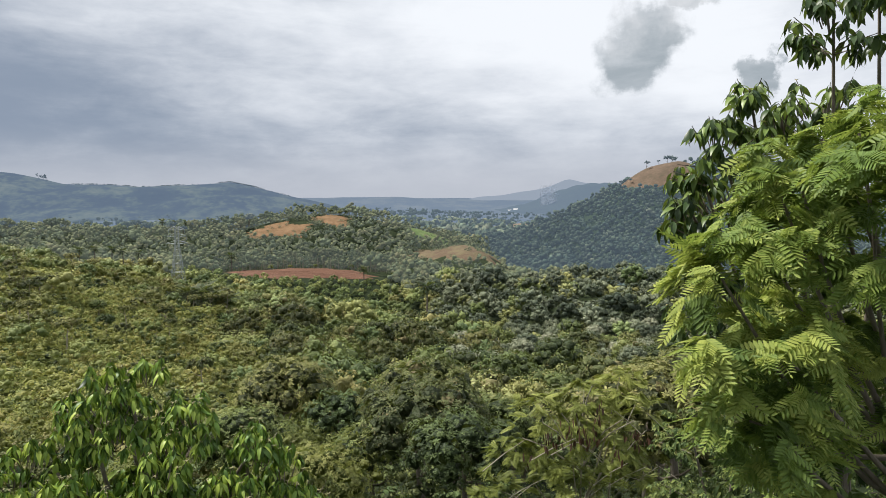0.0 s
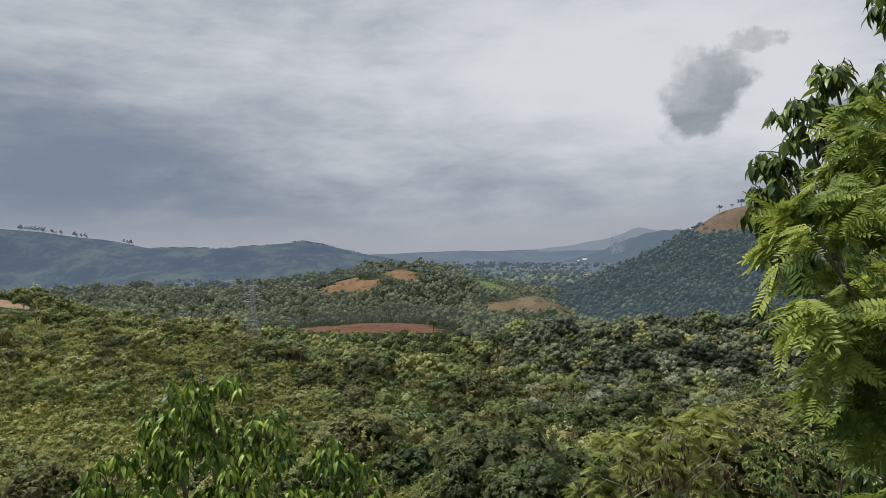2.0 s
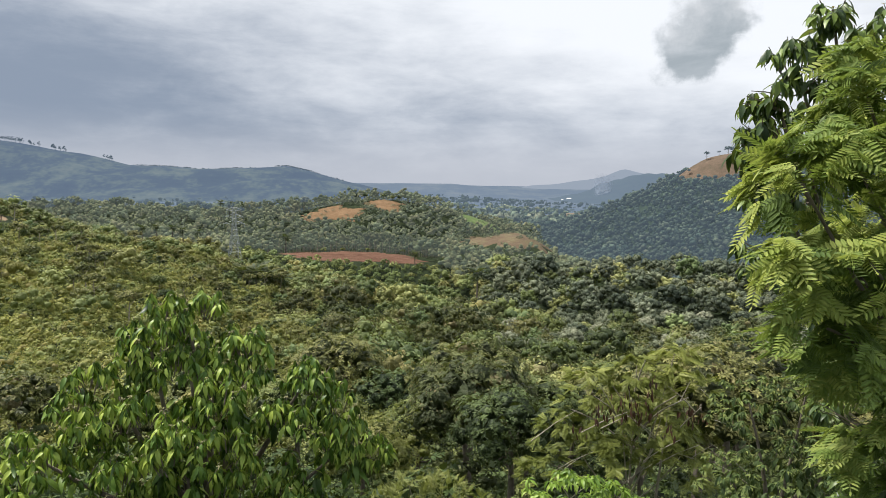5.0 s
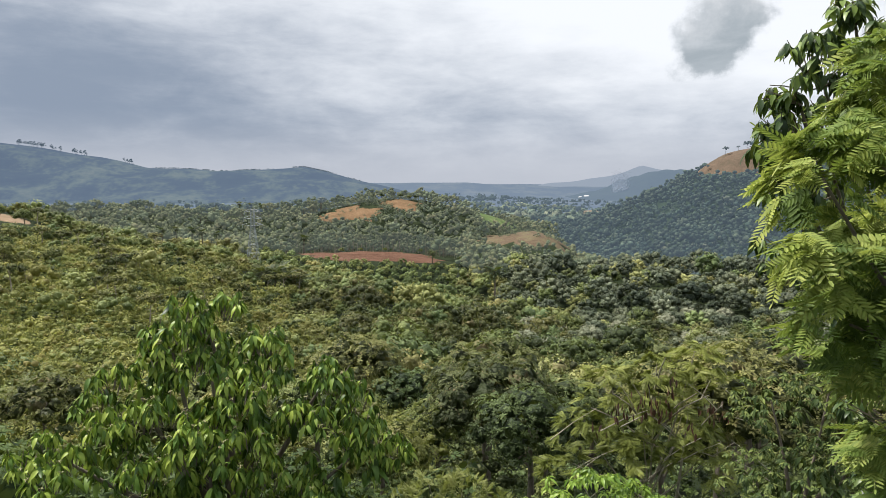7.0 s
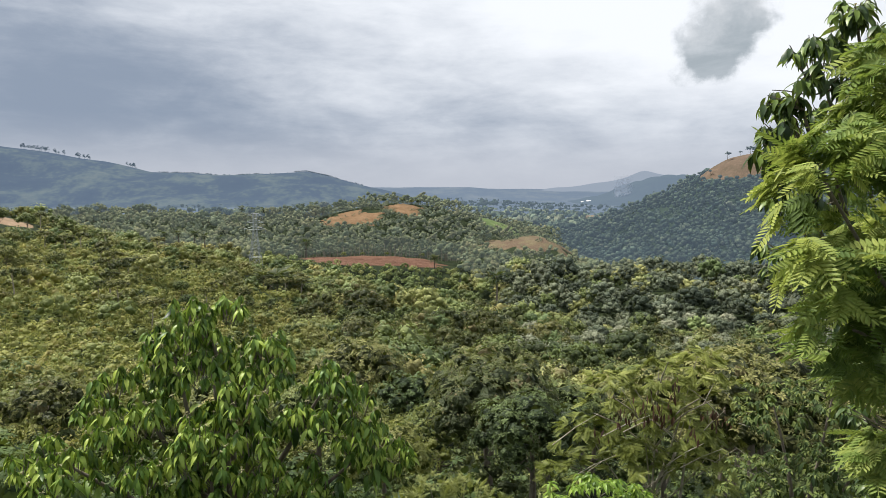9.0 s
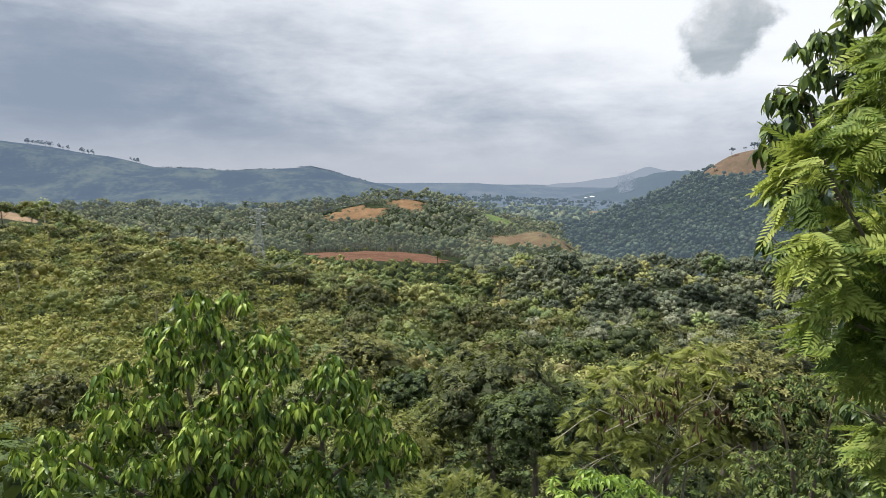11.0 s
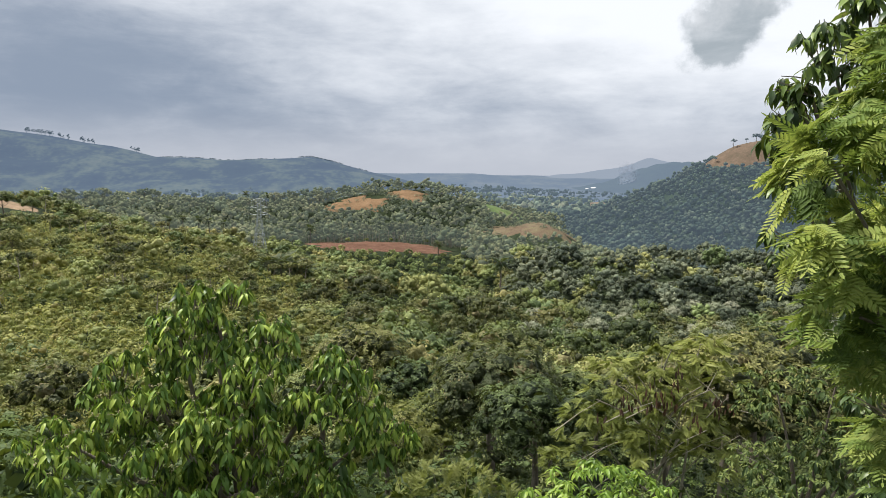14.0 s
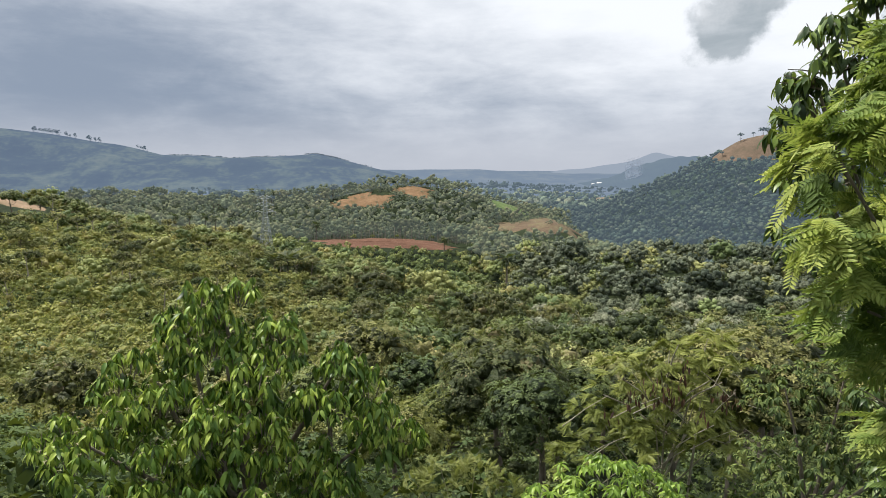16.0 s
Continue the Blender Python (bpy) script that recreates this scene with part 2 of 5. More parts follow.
BRIGHT_LEAF = leaf_material("bright_leaf", (0.09, 0.115, 0.036), (0.205, 0.232, 0.07), (0.35, 0.36, 0.125), 0.5, 0.40, hues=0.15, bunch=1.6)
SHRUB_LEAF = leaf_material("shrub_leaf", (0.15, 0.165, 0.05), (0.3, 0.31, 0.1), (0.45, 0.445, 0.15), 0.55, 0.40, flush=(0.33, 0.28, 0.12), bunch=1.6)
SLOPE_LEAF = leaf_material("slope_leaf", (0.018, 0.036, 0.012), (0.075, 0.115, 0.034), (0.24, 0.28, 0.08), 0.6, 0.24, hues=0.0, apart=0.1)
# plateau, hill and far leaves carry painted haze in their emission
WOOD_LEAF = leaf_material("plateau_leaf", (0.07, 0.092, 0.044), (0.18, 0.205, 0.094), (0.33, 0.345, 0.165), 0.6, 0.3, haze_glow=((0.155, 0.187, 0.19), 0.27), bunch=1.0)
HILL_LEAF = leaf_material("hill_leaf", (0.034, 0.064, 0.04), (0.105, 0.15, 0.088), (0.33, 0.38, 0.22), 0.6, 0.15, haze_glow=((0.135, 0.178, 0.236), 0.44), bunch=1.0)
FAR_LEAF = leaf_material("far_leaf", (0.03, 0.05, 0.03), (0.05, 0.08, 0.05), (0.09, 0.12, 0.06), 0.7, 0.1, haze_glow=((0.145, 0.195, 0.255), 0.62))
RIDGE_LEAF = leaf_material("ridge_leaf", (0.025, 0.045, 0.025), (0.04, 0.07, 0.04), (0.07, 0.10, 0.05), 0.7, 0.1, haze_glow=((0.12, 0.165, 0.235), 0.55))
PALM_LEAF = leaf_material("palm_leaf", (0.014, 0.028, 0.012), (0.035, 0.055, 0.022), (0.09, 0.11, 0.045), 0.6, 0.2)
BARK = bark_material("bark", (0.09, 0.07, 0.05), (0.22, 0.19, 0.15))
PALE_BARK = bark_material("pale_bark", (0.22, 0.19, 0.14), (0.42, 0.38, 0.30))

# ---- mesh tools ----
rng = np.random.default_rng(7)


def unit(v):
    return v / np.maximum(np.linalg.norm(v, axis=-1, keepdims=True), 1e-9)


class Soup:
    """Collects vertices and faces of three or four corners, then makes one mesh."""
    def __init__(self):
        self.v, self.q, self.t, self.tint, self.hue, self.nrm, self.n = [], [], [], [], [], [], 0

    def add(self, verts, quads=None, tris=None, tint=0.5, hue=-1.0, normals=None):
        verts = np.asarray(verts, float).reshape(-1, 3)
        self.v.append(verts)
        self.tint.append(np.broadcast_to(np.asarray(tint, float), (len(verts),)))
        self.nrm.append(normals)
        self.hue.append(np.broadcast_to(np.asarray(hue, float), (len(verts),)))
        if quads is not None and len(quads):
            self.q.append(np.asarray(quads, int).reshape(-1, 4) + self.n)
        if tris is not None and len(tris):
            self.t.append(np.asarray(tris, int).reshape(-1, 3) + self.n)
        self.n += len(verts)

    def stamp(self, shape, at, a, b, size, tint=None, hue=None, normals=None):
        """shape: (verts, quads, tris) and, if any, tints to add and normals; its x along a, its y along b, its z along their cross product."""
        verts, quads, tris = shape[:3]
        own = shape[3] if len(shape) > 3 else np.zeros(len(verts))
        bent = shape[4] if len(shape) > 4 else None
        n, k = len(at), len(verts)
        if not n:
            return
        a = unit(a)
        c = unit(np.cross(a, b))
        b = np.cross(c, a)
        size = np.broadcast_to(np.asarray(size, float), (n,))
        w = at[:, None] + size[:, None, None] * (verts[None, :, 0:1] * a[:, None] + verts[None, :, 1:2] * b[:, None] + verts[None, :, 2:3] * c[:, None])
        if bent is not None:
            normals = (bent[None, :, 0:1] * a[:, None] + bent[None, :, 1:2] * b[:, None] + bent[None, :, 2:3] * c[:, None]).reshape(-1, 3)
        elif normals is not None:
            normals = np.repeat(normals, k, 0)
        off = (np.arange(n) * k)[:, None, None]
        tint = np.full(n, 0.5) if tint is None else np.broadcast_to(tint, (n,))
        self.add(w.reshape(-1, 3), (quads[None] + off).reshape(-1, 4) if len(quads) else None,
                 (tris[None] + off).reshape(-1, 3) if len(tris) else None, (tint[:, None] + own[None]).ravel(),
                 -1.0 if hue is None else np.repeat(hue, k), normals)

    def tube(self, pts, radii, sides=7, tint=0.5):
        pts = np.asarray(pts, float)
        d = unit(np.gradient(pts, axis=0))
        ref = np.where(np.abs(d[:, 2:3]) > 0.9, np.array([[1.0, 0, 0]]), np.array([[0, 0, 1.0]]))
        u = unit(np.cross(d, ref))
        w = np.cross(d, u)
        ang = np.arange(sides) * 2 * np.pi / sides
        ring = pts[:, None] + np.asarray(radii)[:, None, None] * (np.cos(ang)[None, :, None] * u[:, None] + np.sin(ang)[None, :, None] * w[:, None])
        i, j = np.meshgrid(np.arange(len(pts) - 1), np.arange(sides), indexing="ij")
        k = (j + 1) % sides
        q = np.stack([i * sides + j, i * sides + k, (i + 1) * sides + k, (i + 1) * sides + j], -1).reshape(-1, 4)
        self.add(ring.reshape(-1, 3), q, None, tint)

    def mesh(self, name, mat, smooth=False):
        me = bpy.data.meshes.new(name)
        v = np.concatenate(self.v)
        q = np.concatenate(self.q) if self.q else np.zeros((0, 4), int)
        t = np.concatenate(self.t) if self.t else np.zeros((0, 3), int)
        me.vertices.add(len(v))
        me.vertices.foreach_set("co", v.astype(np.float32).ravel())
        me.loops.add(q.size + t.size)
        me.loops.foreach_set("vertex_index", np.concatenate([q.ravel(), t.ravel()]).astype(np.int32))
        me.polygons.add(len(q) + len(t))
        me.polygons.foreach_set("loop_start", np.concatenate([np.arange(len(q)) * 4, q.size + np.arange(len(t)) * 3]).astype(np.int32))
        me.update(calc_edges=True)
        me.polygons.foreach_set("use_smooth", np.full(len(q) + len(t), smooth))
        if all(n is not None for n in self.nrm):   # leaves that shade as one rounded mass
            me.polygons.foreach_set("use_smooth", np.full(len(q) + len(t), True))
            att = me.attributes.new("custom_normal", "FLOAT_VECTOR", "POINT")
            att.data.foreach_set("vector", np.concatenate(self.nrm).astype(np.float32).ravel())
        att = me.attributes.new("tint", "FLOAT", "POINT")
        att.data.foreach_set("value", np.concatenate(self.tint).astype(np.float32))
        att = me.attributes.new("hue", "FLOAT", "POINT")
        att.data.foreach_set("value", np.concatenate(self.hue).astype(np.float32))
        me.materials.append(mat)
        return me


def part(name, soup, mat, parent=None, label="", smooth=False):
    ob = new(name, soup.mesh(name, mat, smooth))
    if parent:
        ob.parent = parent
    return tagged(ob, label)


def leaf_shape(width=0.34, droop=0.25, fold=0.06):
    """A pointed leaf one long, folded along its midrib, curving down."""
    v = [(0, 0, 0)]
    for s, w in ((0.22, 0.36), (0.5, 0.5), (0.78, 0.32)):
        z = -droop * s * s
        v += [(s, -w * width, z + fold), (s, 0, z), (s, w * width, z + fold)]
    v.append((1, 0, -droop * 1.1))
    return (np.array(v, float), np.array([(1, 2, 5, 4), (2, 3, 6, 5), (4, 5, 8, 7), (5, 6, 9, 8)]),
            np.array([(0, 2, 1), (0, 3, 2), (7, 8, 10), (8, 9, 10)]))


def sprig_shape(leaves, width, droop, seed):
    """A rosette of folded leaves round a twig's end, about one across."""
    r = np.random.default_rng(seed)
    v, q = [], []
    for i in range(leaves):
        a = 2 * np.pi * (i + r.uniform(-0.3, 0.3)) / leaves
        l, up = r.uniform(0.4, 0.62), r.uniform(0.0, 0.25)
        d, s = np.array([np.cos(a), np.sin(a)]), np.array([-np.sin(a), np.cos(a)])
        k = len(v)
        v += [(*(d * 0.03), 0.0), (*(d * l * 0.5 + s * width * l), up * l * 0.6), (*(d * l), up * l - droop * l), (*(d * l * 0.5 - s * width * l), up * l * 0.6)]
        q.append((k, k + 3, k + 2, k + 1))
    return np.array(v, float), np.array(q), np.zeros((0, 3), int)


def frond_shape(pairs, leaflet, droop, width=0.36, oval=False):
    """A feathered leaf one long: a thin stalk with paired leaflets and one at the tip."""
    v, q = [], []
    curve = lambda s: np.array([s, 0, -droop * s * s])
    for i in range(pairs + 1):
        s = 0.16 + 0.80 * i / pairs
        base = curve(s)
        for side in ((-1, 1) if i < pairs else (0,)):
            l = leaflet * (0.75 + 0.5 * math.sin(math.pi * min(1, 0.25 + 0.7 * i / pairs)))
            a = math.radians(58) * side
            d = np.array([math.cos(a), math.sin(a), -0.22])
            w = np.array([-math.sin(a), math.cos(a), 0.0]) * l * width * 0.5
            k = len(v)
            if oval:
                up = np.array([0, 0, 0.05 * l])
                v += [base, base + d * l * 0.28 + w * 0.85 + up, base + d * l * 0.72 + w * 0.8 + up, base + d * l, base + d * l * 0.72 - w * 0.8 + up, base + d * l * 0.28 - w * 0.85 + up]
                q += [(k, k + 3, k + 2, k + 1), (k, k + 5, k + 4, k + 3)]
                continue
            v += [base, base + d * l * 0.5 + w, base + d * l, base + d * l * 0.5 - w]
            q.append((k, k + 1, k + 2, k + 3))
    k = len(v)
    for s in (0.0, 0.5, 1.0):
        c = curve(s * 0.96)
        v += [c + (0, -0.006, 0.004), c + (0, 0.006, 0.004)]
    q += [(k, k + 1, k + 3, k + 2), (k + 2, k + 3, k + 5, k + 4)]
    return np.array(v, float), np.array(q), np.zeros((0, 3), int)


def ball_shape(level):
    bm = bmesh.new()
    bmesh.ops.create_icosphere(bm, subdivisions=level, radius=1)
    v = np.array([p.co[:] for p in bm.verts])
    t = np.array([[p.index for p in f.verts] for f in bm.faces])
    bm.free()
    return v, t


BALL1 = ball_shape(1)
SPRIG6 = [sprig_shape(6, 0.2, 0.15, s) for s in range(3)]
SPRIG4 = [sprig_shape(5, 0.26, 0.1, s + 10) for s in range(3)]
CARD = [(np.array([(-0.5, 0.0, -0.06), (-0.05, -0.36 - 0.1 * k, 0.05), (0.5, 0.08, -0.08), (0.1, 0.34, 0.04)]), np.array([(0, 1, 2, 3)]), np.zeros((0, 3), int)) for k in range(2)]


def scatter_on(lobes, density, low=-0.35, bury=0.86, r=rng, depth=0.24):
    """Points on the outside of a heap of round lobes, with the way out of each."""
    pts, outs, tints = [], [], []
    for i, (x, y, z, rad) in enumerate(lobes):
        n = max(4, int(density * rad * rad))
        d = unit(r.normal(size=(n * 2, 3)))
        d = d[d[:, 2] > low][:n]
        p = np.array([x, y, z]) + d * rad * r.uniform(1.06 - depth, 1.06, (len(d), 1))
        keep = np.ones(len(p), bool)
        for j, (a, b, c, s) in enumerate(lobes):
            if j != i:
                keep &= np.linalg.norm(p - (a, b, c), axis=1) > s * bury
        pts.append(p[keep]), outs.append(d[keep]), tints.append(np.full(keep.sum(), r.uniform(0.3, 0.7)))
    return np.concatenate(pts), np.concatenate(outs), np.concatenate(tints)


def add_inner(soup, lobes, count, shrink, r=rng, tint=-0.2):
    """Leaves inside a crown that close most of its gaps, tinted dark as painted shade."""
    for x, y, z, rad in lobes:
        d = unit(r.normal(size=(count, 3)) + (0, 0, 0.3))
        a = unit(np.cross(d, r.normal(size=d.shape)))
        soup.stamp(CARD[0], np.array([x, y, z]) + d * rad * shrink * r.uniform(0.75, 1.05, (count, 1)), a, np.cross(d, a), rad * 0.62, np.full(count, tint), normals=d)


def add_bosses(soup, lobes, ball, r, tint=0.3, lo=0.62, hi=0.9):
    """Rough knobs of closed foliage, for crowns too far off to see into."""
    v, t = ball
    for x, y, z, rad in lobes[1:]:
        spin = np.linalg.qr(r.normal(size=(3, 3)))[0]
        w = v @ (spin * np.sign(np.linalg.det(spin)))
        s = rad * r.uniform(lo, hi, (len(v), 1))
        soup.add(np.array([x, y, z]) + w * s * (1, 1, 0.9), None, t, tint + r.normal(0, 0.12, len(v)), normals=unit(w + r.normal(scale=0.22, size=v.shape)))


def crown_lobes(r, radius, height, count):
    """A domed crown round the origin, its underside at z = 0: a heart and round bosses all over its shell."""
    out = [(0, 0, height * 0.45, radius * 0.55)]
    for i in range(count):
        k = (i + 0.5) / count
        a, th = 2.4 * i + r.uniform(-0.35, 0.35), math.acos(1 - 1.28 * k)
        rad = radius * r.uniform(0.24, 0.40)
        reach = (radius - rad * 0.8) * r.uniform(0.84, 1.16)
        up = height * 0.44 + math.cos(th) * (height * 0.52 - rad * 0.5) * r.uniform(0.86, 1.14)
        out.append((math.cos(a) * math.sin(th) * reach, math.sin(a) * math.sin(th) * reach, up, rad))
    return np.array(out)


def crown_soup(r, lobes, density, shapes, size, shrink=0.75, up=0.55, inner=10, ruffle=0.16, loose=0.3, depth=0.24):
    s = Soup()
    heart = lobes[0, :3] - (0, 0, lobes[0, 3] * 0.6)
    p, d, tint = scatter_on(lobes, density, r=r, depth=depth)
    nrm = unit(d + np.array([0, 0, up]) + r.normal(scale=loose, size=d.shape))
    a = unit(np.cross(nrm, r.normal(size=d.shape)))
    b = np.cross(nrm, a)
    pick = r.integers(0, len(shapes), len(p))
    bent = unit(d * 0.75 + unit(p - heart) * 0.6 + r.normal(scale=ruffle, size=d.shape))
    for i, shape in enumerate(shapes):
        k = pick == i
        s.stamp(shape, p[k], a[k], b[k], size * r.uniform(0.6, 1.35, k.sum()), tint[k], normals=bent[k])
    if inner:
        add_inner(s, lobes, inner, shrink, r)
    return s


def trunk_soup(r, height, girth, limbs, reach, lean=0.1):
    s = Soup()
    top = np.array([r.uniform(-lean, lean) * height, r.uniform(-lean, lean) * height, height])
    k = np.linspace(0, 1, 6)[:, None]
    bend = np.sin(k * 3.1) * r.uniform(-0.05, 0.05, (1, 3)) * height
    s.tube(k * top + bend * (1, 1, 0), girth * (1.25 - k[:, 0] * 0.9), 8)
    for i in range(limbs):
        f = r.uniform(0.45, 0.9)
        base, a = top * f, 2.4 * i + r.uniform(-0.4, 0.4)
        end = base + np.array([math.cos(a) * reach, math.sin(a) * reach, reach * r.uniform(0.5, 1.0)]) * r.uniform(0.6, 1.0)
        k2 = np.linspace(0, 1, 4)[:, None]
        s.tube(base + (end - base) * k2 + np.array([0, 0, -0.12 * reach]) * np.sin(k2 * 3.14), girth * 0.45 * (1.1 - k2[:, 0] * 0.9), 5)
    return s

# ---- the lie of the land (eye level is z = 0) ----


def step(v, lo, hi):
    k = np.clip((v - lo) / (hi - lo), 0, 1)
    return k * k * (3 - 2 * k)


def hump(x, y, cx, cy, sx, sy):
    return np.exp(-((x - cx) / sx) ** 2 / 2 - ((y - cy) / sy) ** 2 / 2)


def waves(x, y, wl, seed):
    a = seed * 1.7
    return (np.sin(x / wl + a) * np.cos(y / wl * 1.13 + a * 2) + 0.5 * np.sin((x * 0.8 + y * 0.6) / wl * 2.1 + a * 3)
            + 0.3 * np.cos((x * 0.5 - y * 0.9) / wl * 3.7 + a))


def land(x, y):
    x, y = np.asarray(x, float), np.asarray(y, float)
    ahead = np.maximum(y + 4.0, 0)
    z = -2.2 - 61.0 * (1 - np.exp(-np.maximum(ahead - 4.0, 0) / 112.0))            # the viewer's own hillside
    z = z + 43 * hump(x, y, -215, 235, 92, 110) + 9 * hump(x, y, -85, 150, 48, 80)  # the spur with the shrubs
    z = z + 9 * hump(x, y, -85, 255, 40, 42)
    z = z + 6.5 * hump(x, y, -168, 262, 26, 24)
    west = step(x, 45, -10)
    z = z + step(y, 225 + 85 * west, 345 + 30 * west) * 12.5 * step(x, 420, 120)   # the plateau with the red field
    z = z + step(y, 430, 590) * step(x, 50, -60) * (15 + 6 * step(x, -150, -300)) * step(y, 1150, 750)         # the wooded rise behind it
    z = z + 10 * hump(x, y, -90, 600, 40, 45) + 22 * hump(x, y, 2, 640, 58, 60)    # the small hill with the cleared slopes
    z = z - 27 * step(x, 62, 128) * step(y, 350, 460) * step(y, 760, 600) * step(x, 700, 400)  # the side valley
    z = z + 13 * hump(x, y, 74, 490, 34, 40) + 5 * hump(x, y, -43, 400, 45, 24)
    depth = np.where(y < 690, (690 - y) / 190, (y - 690) / 95)
    z = z + 101 * np.exp(-(np.abs(x - 360) / 158) ** 2.8 - depth ** 2) * (1 + 0.04 * waves(x, y, 24, 5))  # the wooded hill on the other side
    z = z - 8 * step(y, 700, 1000)
    z = z + waves(x, y, 31, 1) * 1.4 * step(y, 60, 160) + waves(x, y, 9, 2) * 0.4 * step(y, 15, 60)
    z = z + waves(x, y, 70, 3) * 2.0 * step(y, 330, 520) * step(y, 1300, 800)
    behind = np.maximum(-y, 0)
    z = z + 6 * step(behind, 10, 80)
    far = np.hypot(x, y)
    return z + step(far, 2600, 4900) * 46


def sheet(name, xs, ys, zs, mat):
    """A grid of points as one smooth sheet."""
    n, m = xs.shape
    i, j = np.meshgrid(np.arange(n - 1), np.arange(m - 1), indexing="ij")
    q = np.stack([i * m + j, i * m + j + 1, (i + 1) * m + j + 1, (i + 1) * m + j], -1).reshape(-1, 4)
    s = Soup()
    s.add(np.stack([xs, ys, zs], -1).reshape(-1, 3), q)
    return part(name, s, mat, smooth=True)


def build_ground():
    ang = np.concatenate([np.linspace(-math.pi, -1.0, 40)[:-1], np.linspace(-1.0, 1.0, 180), np.linspace(1.0, math.pi, 40)[1:]])
    rad = np.concatenate([[0.0], np.geomspace(1.5, 250, 84), np.arange(256, 850, 7.0), np.geomspace(860, 1500, 16), np.geomspace(1600, 4930, 20)])
    r, a = np.meshgrid(rad, ang, indexing="ij")
    x, y = r * np.sin(a), r * np.cos(a)
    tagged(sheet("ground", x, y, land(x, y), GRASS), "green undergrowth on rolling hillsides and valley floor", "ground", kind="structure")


def patch(name, cx, cy, rx, ry, turn, mat, label, lift=None, seed=1, ragged=0.18, category="field", rows=0):
    """A bare or mown piece of ground with a ragged edge, lying on the slope."""
    lift = lift or (0.9 if cy > 450 else 0.5)
    a = np.linspace(0, 2 * np.pi, 73 if rx < 100 else 181)
    k = np.linspace(0, 1, 22 if rx < 100 else 70)
    kk, aa = np.meshgrid(k, a, indexing="ij")
    edge = 1 + ragged * (np.sin(aa * 3 + seed) * 0.5 + np.sin(aa * 5 + seed * 2.3) * 0.35 + np.sin(aa * 11 + seed * 4.1) * 0.3 + np.sin(aa * 17 + seed * 1.9) * 0.22)
    u, v = kk * edge * np.cos(aa) * rx, kk * edge * np.sin(aa) * ry
    c, s = math.cos(turn), math.sin(turn)
    x, y = cx + u * c - v * s, cy + u * s + v * c
    z = land(x, y) + lift * (1 - kk ** 6 * 1.6)
    if rows:
        z = z + 0.22 * np.sin(v * 2 * np.pi / rows)
    return tagged(sheet(name, x, y, z, mat), label, category)


BARE = []   # cx, cy, rx, ry, turn of ground kept free of trees


def clear_patch(name, cx, cy, rx, ry, turn, *rest, **more):
    BARE.append((cx, cy, rx, ry, turn))
    return patch(name, cx, cy, rx, ry, turn, *rest, **more)


def is_bare(x, y, grow=1.08):
    out = np.zeros(np.shape(x), bool)
    for cx, cy, rx, ry, turn in BARE:
        c, s = math.cos(turn), math.sin(turn)
        u, v = (x - cx) * c + (y - cy) * s, -(x - cx) * s + (y - cy) * c
        out |= (u / rx / grow) ** 2 + (v / ry / grow) ** 2 < 1
    return out


build_ground()
BARE.append((-56, 233, 8, 5, 0.0))   # an opening in front of the palms
clear_patch("ploughed_field", -41, 390, 40, 18, 0.0, RED_SOIL, "ploughed red earth field on the plateau", rows=2.2, seed=2, ragged=0.24)
clear_patch("cleared_slope", -76, 574, 26, 22, 0.15, OCHRE_SOIL, "bare orange earth cleared on a small hill", seed=3, ragged=0.38, category="bare slope")
clear_patch("cleared_slope", -33, 602, 16, 24, 0.0, OCHRE_SOIL, "ochre earth cleared under a hilltop with young trees", seed=5, ragged=0.42, category="bare slope")
clear_patch("grassy_slope", 50, 625, 20, 40, 0.35, FIELD_GREEN, "light green grass on a hill shoulder", seed=4, ragged=0.2, category="slope")
clear_patch("eroded_slope", 66, 505, 42, 46, -0.25, EROSION, "brown eroded slope falling to the valley", seed=6, ragged=0.36, category="bare slope")
clear_patch("bare_hilltop", 292, 690, 42, 40, 0.5, DRY_GRASS, "dry brown grass on a bare hilltop", seed=7, ragged=0.2, category="hilltop")
BARE.append((64, 456, 30, 13, 0.0))   # only low growth below the eroded bank
BARE.append((-154, 240, 15, 15, 0.0))
clear_patch("pale_clearing", -164, 256, 13, 9, 0.0, PALE_SOIL, "pale bare earth clearing on the spur", seed=8, ragged=0.2, category="clearing")
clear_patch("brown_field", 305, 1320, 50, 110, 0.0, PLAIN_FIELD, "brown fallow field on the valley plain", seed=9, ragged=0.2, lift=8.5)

# floor sheets with haze painted in, added so gaps between crowns stay bluish
patch("wooded_hillside", 330, 580, 250, 180, 0.0, HILL_FLOOR, "undergrowth beneath the hill's woods, blue-green with painted haze", lift=0.45, seed=13, ragged=0.05, category="hillside")
patch("valley_side", 150, 640, 75, 115, 0.0, HILL_FLOOR, "undergrowth on the side of a narrow valley, with painted haze", lift=0.4, seed=15, ragged=0.08, category="hillside")
patch("spur_slope", -80, 135, 75, 105, 0.35, SPUR_GRASS, "bright yellow-green grass between shrubs on the spur", lift=0.35, seed=12, ragged=0.15, category="slope")

# ---- far backdrops ----


